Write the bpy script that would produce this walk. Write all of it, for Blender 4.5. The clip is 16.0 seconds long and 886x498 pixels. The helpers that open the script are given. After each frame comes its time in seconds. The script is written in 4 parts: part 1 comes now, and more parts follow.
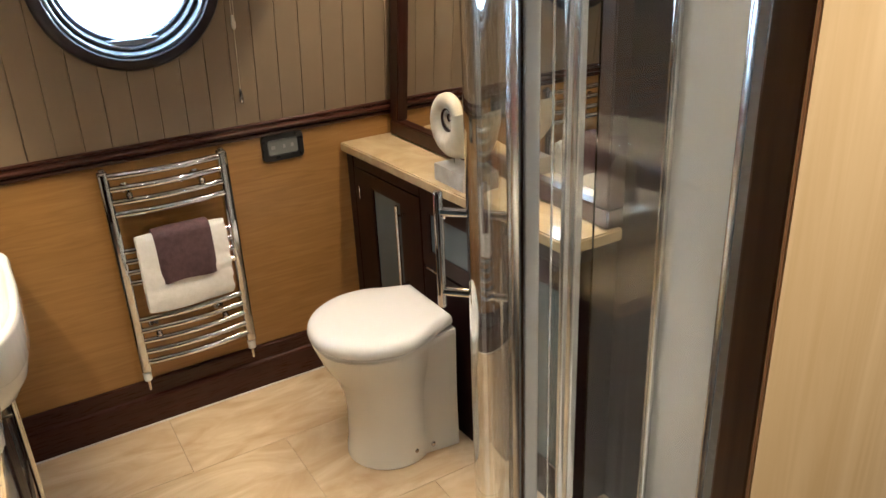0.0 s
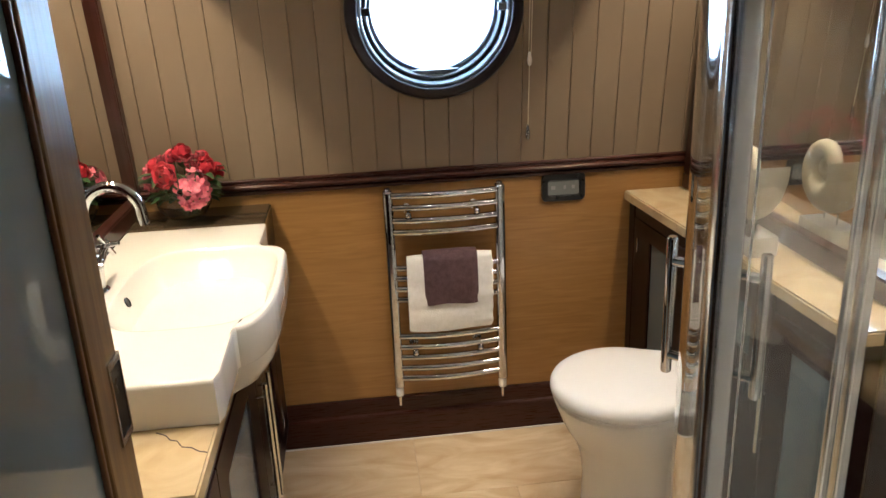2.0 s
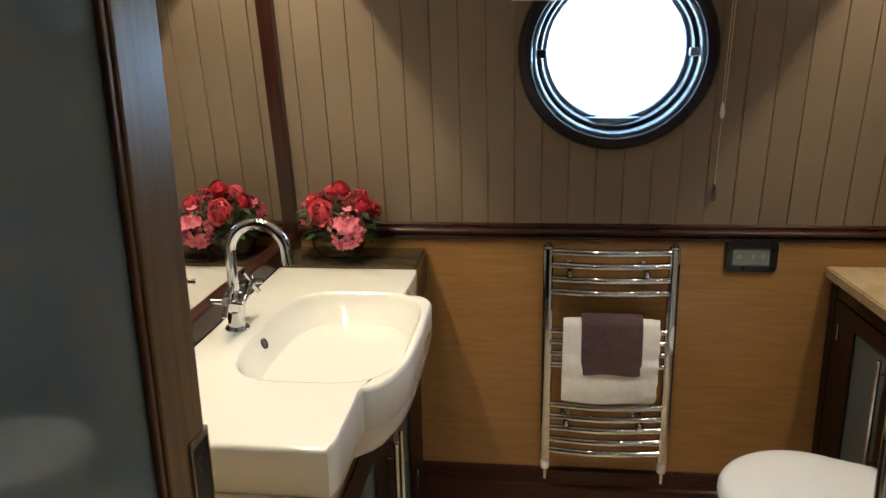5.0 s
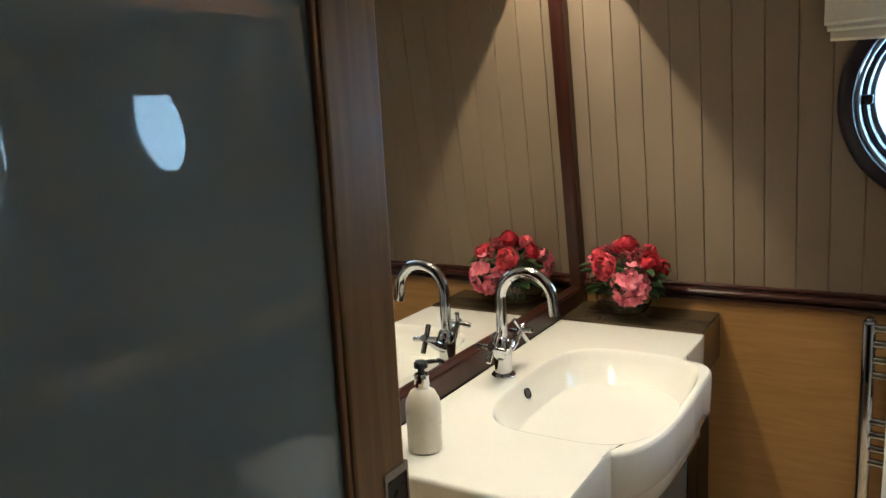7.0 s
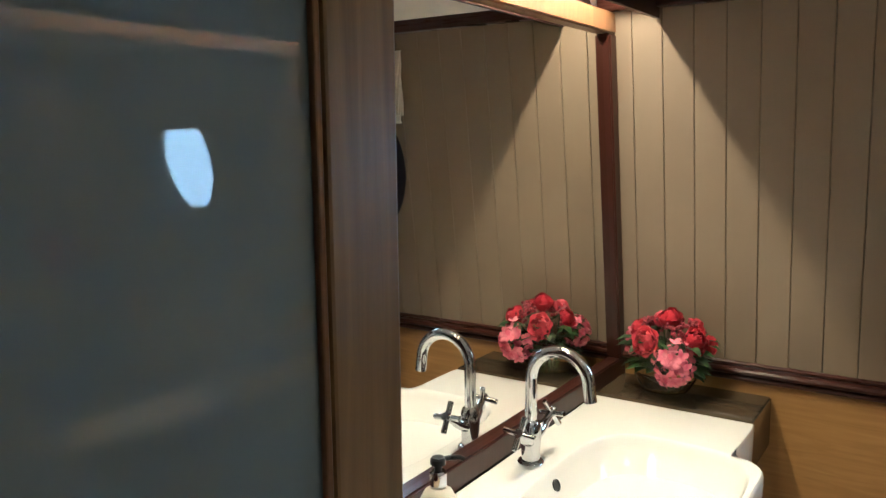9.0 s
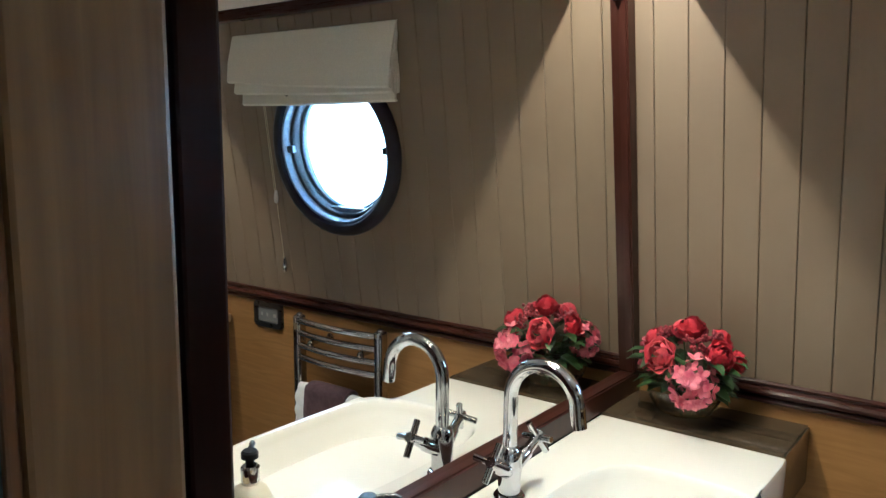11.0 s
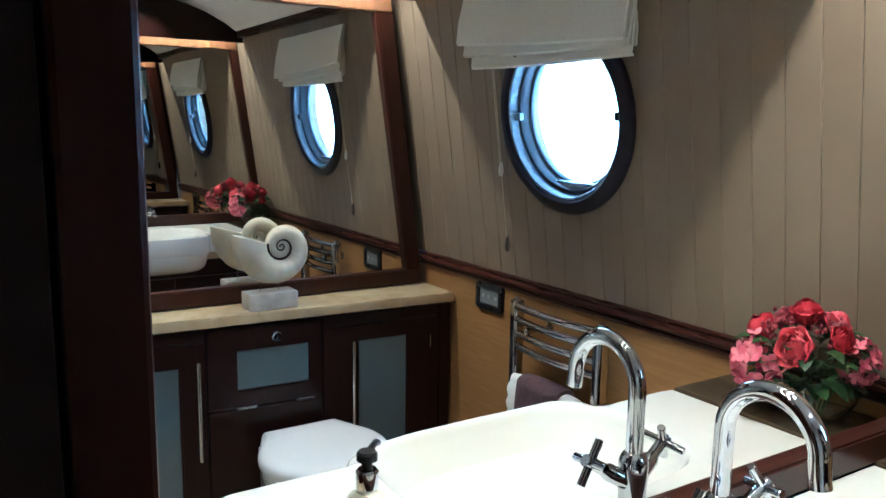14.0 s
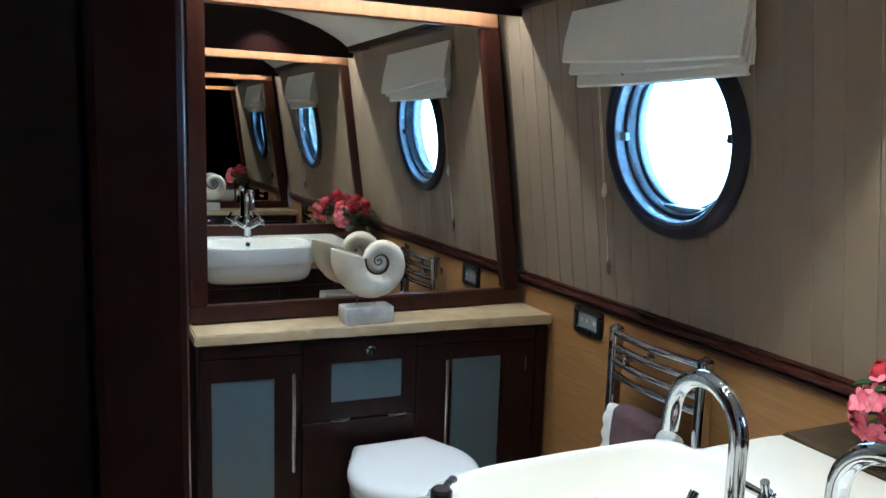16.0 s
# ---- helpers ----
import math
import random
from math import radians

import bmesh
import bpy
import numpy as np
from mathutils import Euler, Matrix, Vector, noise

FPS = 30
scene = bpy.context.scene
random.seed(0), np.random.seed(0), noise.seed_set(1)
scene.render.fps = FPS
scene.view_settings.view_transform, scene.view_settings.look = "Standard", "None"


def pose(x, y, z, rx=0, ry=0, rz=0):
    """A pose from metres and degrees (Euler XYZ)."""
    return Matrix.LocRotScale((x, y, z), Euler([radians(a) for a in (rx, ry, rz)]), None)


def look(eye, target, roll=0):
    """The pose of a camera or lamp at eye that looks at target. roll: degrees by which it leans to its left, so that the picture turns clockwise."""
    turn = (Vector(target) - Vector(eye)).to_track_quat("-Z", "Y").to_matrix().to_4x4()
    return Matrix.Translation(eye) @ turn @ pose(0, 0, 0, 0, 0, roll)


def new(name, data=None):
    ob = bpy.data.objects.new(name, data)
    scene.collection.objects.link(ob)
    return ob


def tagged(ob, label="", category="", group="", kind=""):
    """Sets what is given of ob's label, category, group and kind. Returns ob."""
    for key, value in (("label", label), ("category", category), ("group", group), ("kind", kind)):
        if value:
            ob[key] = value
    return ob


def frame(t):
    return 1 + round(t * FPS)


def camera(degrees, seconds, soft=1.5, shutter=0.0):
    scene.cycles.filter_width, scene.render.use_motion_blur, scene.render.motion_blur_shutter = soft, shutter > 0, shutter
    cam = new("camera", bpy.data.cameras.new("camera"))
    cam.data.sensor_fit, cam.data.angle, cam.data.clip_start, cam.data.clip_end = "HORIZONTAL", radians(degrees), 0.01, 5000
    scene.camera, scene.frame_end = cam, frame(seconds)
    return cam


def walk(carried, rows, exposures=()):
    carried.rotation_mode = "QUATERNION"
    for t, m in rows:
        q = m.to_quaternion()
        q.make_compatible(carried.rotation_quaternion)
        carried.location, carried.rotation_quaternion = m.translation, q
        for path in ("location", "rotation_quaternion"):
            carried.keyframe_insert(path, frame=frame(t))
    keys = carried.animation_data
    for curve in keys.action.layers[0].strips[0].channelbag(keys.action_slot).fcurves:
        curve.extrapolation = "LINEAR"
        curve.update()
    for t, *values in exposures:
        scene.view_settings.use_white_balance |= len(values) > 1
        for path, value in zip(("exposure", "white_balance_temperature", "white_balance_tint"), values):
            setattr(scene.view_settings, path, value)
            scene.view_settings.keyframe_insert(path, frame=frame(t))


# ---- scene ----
cam = camera(59.21, 16.0, soft=1.5)
# seconds, eye x y z, yaw, pitch, roll
PATH = [
    (0.0, -0.083, 0.011, 1.576, -31.29, -23.94, 2.41),
    (0.5, -0.018, 0.012, 1.549, -24.61, -22.83, 3.15),
    (1.0, 0.023, 0.011, 1.535, -18.05, -21.47, 3.04),
    (1.5, 0.067, 0.030, 1.512, -12.06, -20.08, 2.84),
    (2.0, 0.084, 0.044, 1.497, -6.78, -18.70, 2.31),
    (2.5, 0.080, 0.061, 1.505, -3.10, -17.92, 2.17),
    (3.0, 0.100, 0.087, 1.511, 0.88, -17.25, 1.74),
    (3.5, 0.097, 0.119, 1.510, 3.25, -16.61, 1.47),
    (6.0, 0.195, 0.272, 1.472, 14.34, -14.00, 1.02),
    (6.5, 0.235, 0.281, 1.461, 23.03, -11.94, 2.41),
    (7.0, 0.240, 0.298, 1.472, 30.98, -10.53, 2.93),
    (7.5, 0.226, 0.313, 1.489, 34.88, -9.52, 2.91),
    (8.0, 0.196, 0.342, 1.508, 35.54, -8.63, 2.00),
    (8.5, 0.178, 0.377, 1.530, 33.73, -8.22, 0.65),
    (11.0, 0.143, 0.713, 1.474, 37.44, -8.19, -0.39),
    (11.5, 0.114, 0.770, 1.456, 40.45, -8.15, 0.02),
    (12.0, 0.109, 0.853, 1.452, 45.01, -8.33, 0.20),
    (12.5, 0.113, 0.911, 1.452, 49.01, -8.45, 0.40),
    (13.0, 0.083, 0.963, 1.423, 52.46, -8.30, -0.12),
    (13.5, 0.074, 0.982, 1.421, 55.09, -8.81, -0.49),
    (14.0, 0.054, 0.997, 1.407, 57.70, -9.07, -0.87),
    (14.5, 0.049, 1.013, 1.402, 60.29, -9.05, -1.08),
    (15.0, 0.051, 1.025, 1.419, 62.81, -9.16, -0.87),
    (15.5, 0.037, 1.033, 1.425, 64.46, -8.86, -1.15),
    (16.0, 0.029, 1.037, 1.421, 65.64, -8.32, -1.76),
]
EXPOSURES = [(0.0, 0.58, 5750, 13), (2.0, 0.44, 5550, 13), (3.5, 0.20, 5550, 11), (6.0, -0.13, 5300, 7), (7.5, 0.0, 5200, 6), (8.5, 0.33, 5150, 7), (11.0, 0.24, 4650, 6), (13.0, 0.44, 4350, 5), (16.0, 0.52, 4150, 5)]
walk(cam, [(t, pose(x, y, z, 90 + pitch, roll, yaw)) for t, x, y, z, yaw, pitch, roll in PATH], EXPOSURES)

# ---- world and lamps ----
world = bpy.data.worlds.new("sky")
scene.world = world
world.use_nodes = True
sky = world.node_tree.nodes.new("ShaderNodeTexSky")
sky.sky_type, sky.sun_disc = "NISHITA", False
sky.sun_elevation, sky.sun_rotation = radians(38), radians(20)
world.node_tree.nodes["Background"].inputs["Strength"].default_value = 0.12
world.node_tree.links.new(sky.outputs["Color"], world.node_tree.nodes["Background"].inputs["Color"])

WARM = (1.0, 0.84, 0.64)


def spot(name, x, y, z, watts, cone=95, blend=0.25, tx=0.0, ty=0.0, size=0.02, colour=WARM):
    data = bpy.data.lights.new(name, "SPOT")
    data.energy, data.color, data.spot_size, data.spot_blend, data.shadow_soft_size = watts, colour, radians(cone), blend, size
    ob = new(name, data)
    ob.matrix_world = look((x, y, z), (x + tx, y + ty + 0.0001, z - 1))
    return ob

# ---- materials ----
def material(name, colour, rough=0.5, metal=0.0, dark=None, scale=(1, 1, 1), noise_scale=6.0, detail=6.0, amount=0.5,
             bump=0.0, bump_scale=60.0, coat=0.0, distort=0.0, rough_var=0.1, per_object=0.0, spec=None):
    """A surface with two colours mixed by stretched noise, fine bump and uneven gloss."""
    m = bpy.data.materials.new(name)
    m.use_nodes = True
    nt = m.node_tree
    b = nt.nodes["Principled BSDF"]
    b.inputs["Metallic"].default_value = metal
    b.inputs["Coat Weight"].default_value = coat
    b.inputs["Coat Roughness"].default_value = 0.08
    if spec is not None:
        b.inputs["Specular IOR Level"].default_value = spec
    tc = nt.nodes.new("ShaderNodeTexCoord")
    mp = nt.nodes.new("ShaderNodeMapping")
    mp.inputs["Scale"].default_value = scale
    nt.links.new(tc.outputs["Object"], mp.inputs["Vector"])
    if per_object:
        info = nt.nodes.new("ShaderNodeObjectInfo")
        mul = nt.nodes.new("ShaderNodeMath")
        mul.operation, mul.inputs[1].default_value = "MULTIPLY", 17.0 * per_object
        nt.links.new(info.outputs["Random"], mul.inputs[0])
        comb = nt.nodes.new("ShaderNodeCombineXYZ")
        for k in "XYZ":
            nt.links.new(mul.outputs[0], comb.inputs[k])
        nt.links.new(comb.outputs[0], mp.inputs["Location"])
    n1 = nt.nodes.new("ShaderNodeTexNoise")
    n1.inputs["Scale"].default_value, n1.inputs["Detail"].default_value = noise_scale, detail
    n1.inputs["Distortion"].default_value = distort
    nt.links.new(mp.outputs[0], n1.inputs["Vector"])
    ramp = nt.nodes.new("ShaderNodeValToRGB")
    d = dark or tuple(c * 0.8 for c in colour)
    ramp.color_ramp.elements[0].color = (*d, 1)
    ramp.color_ramp.elements[1].color = (*colour, 1)
    ramp.color_ramp.elements[0].position = 0.5 - 0.5 * amount * 0.6
    ramp.color_ramp.elements[1].position = 0.5 + 0.5 * amount * 0.6
    nt.links.new(n1.outputs["Fac"], ramp.inputs["Fac"])
    nt.links.new(ramp.outputs["Color"], b.inputs["Base Color"])
    n2 = nt.nodes.new("ShaderNodeTexNoise")
    n2.inputs["Scale"].default_value, n2.inputs["Detail"].default_value = bump_scale, 4.0
    nt.links.new(mp.outputs[0], n2.inputs["Vector"])
    mr = nt.nodes.new("ShaderNodeMapRange")
    mr.inputs["To Min"].default_value, mr.inputs["To Max"].default_value = max(0.0, rough - rough_var), min(1, rough + rough_var)
    nt.links.new(n2.outputs["Fac"], mr.inputs["Value"])
    nt.links.new(mr.outputs[0], b.inputs["Roughness"])
    if bump:
        bp = nt.nodes.new("ShaderNodeBump")
        bp.inputs["Strength"].default_value, bp.inputs["Distance"].default_value = bump, 0.002
        nt.links.new(n2.outputs["Fac"], bp.inputs["Height"])
        nt.links.new(bp.outputs[0], b.inputs["Normal"])
    return m


def glass_material(name, colour=(1, 1, 1), rough=0.0, ior=1.45):
    m = bpy.data.materials.new(name)
    m.use_nodes = True
    b = m.node_tree.nodes["Principled BSDF"]
    b.inputs["Base Color"].default_value = (*colour, 1)
    b.inputs["Transmission Weight"].default_value = 1.0
    b.inputs["Roughness"].default_value, b.inputs["IOR"].default_value = rough, ior
    return m


CLAD = material("greige_paint", (0.212, 0.160, 0.109), 0.5, dark=(0.192, 0.143, 0.097), noise_scale=3, bump=0.08, bump_scale=90, per_object=1)
OAK = material("oak_veneer", (0.385, 0.210, 0.067), 0.34, dark=(0.280, 0.143, 0.041), scale=(1.2, 1.2, 16), noise_scale=3.0, detail=9, distort=1.6, amount=0.8, bump=0.08, bump_scale=14)
OAK_PALE = material("pale_oak_veneer", (0.64, 0.47, 0.25), 0.4, dark=(0.53, 0.365, 0.17), scale=(14, 14, 0.9), noise_scale=2.2, detail=8, distort=0.8, bump=0.08, bump_scale=14)
OAK_DOOR = material("door_oak", (0.285, 0.165, 0.062), 0.40, dark=(0.135, 0.072, 0.027), scale=(16, 16, 0.8), noise_scale=2.4, detail=9, distort=1.4, amount=0.9, bump=0.12, bump_scale=12, coat=0.08)
MAHOGANY = material("mahogany", (0.044, 0.0130, 0.0080), 0.30, dark=(0.024, 0.0072, 0.0046), scale=(18, 18, 0.6), noise_scale=3, detail=5, distort=0.3, amount=1.0, bump_scale=20, rough_var=0.03, spec=0.3)
MAHOGANY_H = material("mahogany_lying", (0.054, 0.0160, 0.0100), 0.28, dark=(0.030, 0.0092, 0.0060), scale=(0.6, 0.6, 18), noise_scale=3, detail=5, distort=0.3, amount=1.0, bump_scale=20, rough_var=0.03, spec=0.3)
WENGE = material("dark_cabinet_wood", (0.018, 0.0042, 0.0036), 0.36, dark=(0.010, 0.0026, 0.0023), scale=(16, 16, 0.7), noise_scale=4, detail=5, amount=1.0, bump_scale=20, rough_var=0.03, spec=0.22)
TILE = material("floor_tile_stone", (0.72, 0.59, 0.41), 0.06, dark=(0.46, 0.32, 0.18), scale=(1.2, 3.0, 1), noise_scale=2.4, detail=10, distort=2.2, amount=1.0, bump=0.02, bump_scale=25, per_object=1, rough_var=0.03)
GROUT = material("tile_joint", (0.58, 0.45, 0.29), 0.35)
CEILING = material("ceiling_paint", (0.82, 0.80, 0.75), 0.6, dark=(0.79, 0.77, 0.72), bump=0.03, bump_scale=120)
CERAMIC = material("white_ceramic", (0.75, 0.73, 0.675), 0.08, dark=(0.735, 0.715, 0.66), rough_var=0.03, coat=0.4)
SEAT = material("white_lid_plastic", (0.78, 0.77, 0.75), 0.1, dark=(0.78, 0.77, 0.75), rough_var=0.04)
CREAM_STONE = material("cream_stone", (0.64, 0.52, 0.32), 0.16, dark=(0.44, 0.32, 0.17), noise_scale=6, detail=10, distort=2.0, amount=1.0, bump=0.02, bump_scale=40, rough_var=0.06)
CHROME = material("chrome", (0.62, 0.63, 0.655), 0.04, 1.0, dark=(0.59, 0.60, 0.625), rough_var=0.02)
SATIN = material("satin_steel", (0.62, 0.62, 0.60), 0.26, 1.0, dark=(0.60, 0.60, 0.58), rough_var=0.02)
ALU = material("silver_profile", (0.70, 0.71, 0.72), 0.22, 1.0, dark=(0.64, 0.65, 0.66), rough_var=0.05)
MIRROR = material("mirror_glass", (0.86, 0.86, 0.84), 0.0, 1.0, dark=(0.86, 0.86, 0.84), rough_var=0.0)
BLACK = material("black_plastic", (0.012, 0.012, 0.013), 0.3)
CLEAR = glass_material("clear_glass", (0.97, 0.99, 0.98))
VASE_GLASS = glass_material("vase_glass", (0.97, 0.97, 0.95))
BROWN_STONE = material("brown_polished_stone", (0.088, 0.064, 0.036), 0.07, dark=(0.056, 0.040, 0.024), noise_scale=7, detail=10, distort=1.2, amount=1.0, rough_var=0.04)
KEY_MARK = material("key_mark", (0.32, 0.32, 0.31), 0.5)
TOWEL_W = material("white_towelling", (0.86, 0.85, 0.83), 0.95, dark=(0.80, 0.79, 0.76), noise_scale=60, bump=0.5, bump_scale=220)
TOWEL_P = material("mauve_towelling", (0.115, 0.066, 0.074), 0.95, dark=(0.085, 0.048, 0.055), noise_scale=60, bump=0.9, bump_scale=220)
LINEN = material("blind_linen", (0.76, 0.73, 0.64), 0.85, dark=(0.70, 0.67, 0.58), scale=(60, 60, 60), noise_scale=4, bump=0.3, bump_scale=8)
SHOWER = material("shower_panel", (0.66, 0.65, 0.62), 0.25, dark=(0.62, 0.61, 0.58), noise_scale=2)
SOAP = material("soap_bottle", (0.78, 0.73, 0.60), 0.3, dark=(0.75, 0.70, 0.57))
SHELL = material("carved_shell", (0.70, 0.66, 0.55), 0.6, dark=(0.52, 0.46, 0.34), noise_scale=9, bump=0.3, bump_scale=50)
SHELL_BASE = material("whitewashed_block", (0.62, 0.60, 0.55), 0.7, dark=(0.45, 0.41, 0.35), noise_scale=14, bump=0.3, bump_scale=60)
FROST = material("frosted_pane", (0.115, 0.150, 0.168), 0.2, dark=(0.104, 0.138, 0.155), noise_scale=2, rough_var=0.03)
DOOR_GLASS = material("smoked_door_glass", (0.215, 0.262, 0.280), 0.0, dark=(0.196, 0.241, 0.260), noise_scale=1.5, rough_var=0.0, spec=0.55)
WALNUT = material("walnut_lining", (0.25, 0.125, 0.056), 0.35, dark=(0.145, 0.068, 0.03), scale=(14, 14, 0.9), noise_scale=3, detail=8, distort=0.8, amount=0.9, bump=0.08, bump_scale=20)
BACKING = material("panel_backing", (0.2, 0.16, 0.11), 0.8)
ROSE = material("red_petals", (0.56, 0.026, 0.048), 0.6, dark=(0.34, 0.010, 0.024), noise_scale=14)
ROSE_P = material("coral_petals", (0.80, 0.14, 0.17), 0.6, dark=(0.60, 0.05, 0.09), noise_scale=14)
PINK = material("pink_petals", (0.84, 0.30, 0.36), 0.6, dark=(0.46, 0.035, 0.095), noise_scale=34, amount=0.8)
BERRY = material("plum_buds", (0.34, 0.045, 0.065), 0.6, dark=(0.13, 0.012, 0.022), noise_scale=40)
LEAF = material("leaf", (0.035, 0.075, 0.018), 0.45, dark=(0.018, 0.042, 0.012), noise_scale=12)
CORD = material("blind_cord", (0.70, 0.62, 0.46), 0.8)

# ---- mesh helpers ----
def part(name, bm, mat, parent=None, label="", smooth=False):
    """Links a bmesh as one mesh object, under a thing or part if one is given."""
    me = bpy.data.meshes.new(name)
    bmesh.ops.recalc_face_normals(bm, faces=bm.faces)
    bm.to_mesh(me)
    bm.free()
    me.materials.append(mat)
    if smooth:
        for p in me.polygons:
            p.use_smooth = True
        me.set_sharp_from_angle(angle=radians(38))
    ob = new(name, me)
    ob.parent = parent
    if label:
        ob["label"] = label
    return ob


def thing(name, label, category, group="", at=(0, 0, 0), rz=0.0, kind=""):
    ob = new(name)
    ob.matrix_world = pose(*at, 0, 0, rz)
    return tagged(ob, label, category, group, kind)


def box(x0, x1, y0, y1, z0, z1, bevel=0.0, segments=2, bm=None):
    bm = bm or bmesh.new()
    made = bmesh.ops.create_cube(bm, size=1.0)
    for v in made["verts"]:
        v.co = Vector((x0 + (v.co.x + 0.5) * (x1 - x0), y0 + (v.co.y + 0.5) * (y1 - y0), z0 + (v.co.z + 0.5) * (z1 - z0)))
    if bevel:
        edges = list({e for v in made["verts"] for e in v.link_edges})
        bmesh.ops.bevel(bm, geom=edges, offset=bevel, segments=segments, affect="EDGES", profile=0.5)
    return bm


def tube(points, radius, sides=14, bm=None, cap=True, radii=None):
    """A round bar swept along points."""
    bm = bm or bmesh.new()
    pts = [Vector(p) for p in points]
    rings = []
    up = None
    for i, p in enumerate(pts):
        d = (pts[min(i + 1, len(pts) - 1)] - pts[max(i - 1, 0)]).normalized()
        if up is None:
            up = d.orthogonal().normalized()
        up = (up - d * up.dot(d)).normalized()
        side = d.cross(up)
        r = radii[i] if radii else radius
        rings.append([bm.verts.new(p + r * (math.cos(a) * up + math.sin(a) * side)) for a in [2 * math.pi * k / sides for k in range(sides)]])
    for a, b in zip(rings, rings[1:]):
        for k in range(sides):
            bm.faces.new((a[k], a[(k + 1) % sides], b[(k + 1) % sides], b[k]))
    if cap:
        bm.faces.new(rings[0])
        bm.faces.new(rings[-1][::-1])
    return bm


def lathe(profile, cx=0.0, cy=0.0, sides=40, bm=None):
    """Radius and height pairs turned round a vertical axis."""
    bm = bm or bmesh.new()
    rings = []
    for r, z in profile:
        rings.append([bm.verts.new((cx + r * math.cos(a), cy + r * math.sin(a), z)) for a in [2 * math.pi * k / sides for k in range(sides)]])
    for a, b in zip(rings, rings[1:]):
        for k in range(sides):
            bm.faces.new((a[k], a[(k + 1) % sides], b[(k + 1) % sides], b[k]))
    bm.faces.new(rings[0])
    bm.faces.new(rings[-1])
    return bm


def prism(outline, z0, z1, bm=None):
    """An outline in plan pulled up from z0 to z1."""
    bm = bm or bmesh.new()
    lo = [bm.verts.new((x, y, z0)) for x, y in outline]
    hi = [bm.verts.new((x, y, z1)) for x, y in outline]
    n = len(outline)
    bm.faces.new(lo[::-1])
    bm.faces.new(hi)
    for i in range(n):
        bm.faces.new((lo[i], lo[(i + 1) % n], hi[(i + 1) % n], hi[i]))
    return bm


def loft(rings, bm=None, cap=(True, True)):
    bm = bm or bmesh.new()
    vs = [[bm.verts.new(p) for p in r] for r in rings]
    n = len(vs[0])
    for a, b in zip(vs, vs[1:]):
        for k in range(n):
            bm.faces.new((a[k], a[(k + 1) % n], b[(k + 1) % n], b[k]))
    if cap[0]:
        bm.faces.new(vs[0][::-1])
    if cap[1]:
        bm.faces.new(vs[-1])
    return bm


def moved(bm, m):
    bm.transform(m)
    return bm

# ---- the setting: hull wall, end walls, floor, ceiling ----
YH, ZD, LEAN = 2.445, 0.955, 0.135      # hull panel, dado height, lean of the cladding (metres per metre)
XW, XE = -0.598, 1.145                    # mirror planes at both ends
HULL_TOP = 1.90
PX, PZ = 0.333, 1.432                     # porthole centre


def hull_y(z):
    return 2.438 - LEAN * (z - ZD)


def ceiling_z(y):
    u = max(0.0, y - 1.0)
    return 2.045 - 0.03 * u ** 2 - 0.03 * u ** 6


def under_ceiling(y0, y1, z0, n=14):
    """Upright outline (y, z) from z0 up to just under the arched ceiling."""
    ys = [y1 + (y0 - y1) * k / n for k in range(n + 1)]
    return [(y0, z0), (y1, z0)] + [(y, max(z0 + 0.01, ceiling_z(y) - 0.003)) for y in ys]


def upright_sheet(outline, x0, x1):
    return loft([[(x, y, z) for y, z in outline] for x in sorted((x0, x1))])


def hull_panel():
    wall = part("wall_north", box(-0.9, 1.5, YH, YH + 0.03, -0.02, ZD + 0.02), OAK)
    tagged(wall, "golden oak veneer lower hull wall panel", "wall", kind="structure")


hull_panel()

# cladding: tongue-and-groove boards, the porthole cut through them
wall_upper = thing("wall_north_upper", "greige painted tongue-and-groove boarding on the leaning hull side", "wall", kind="structure")
BOARD = 0.0755
# ring round the hole, in the plane of the cladding
lean_m = Matrix.Translation((0, hull_y(ZD), ZD)) @ Euler((math.atan(LEAN), 0, 0)).to_matrix().to_4x4()
LZ = (PZ - ZD) * math.sqrt(1 + LEAN ** 2)       # porthole height along the boards
TOPZ = (HULL_TOP + 0.06 - ZD) * math.sqrt(1 + LEAN ** 2)
HOLE = 0.225


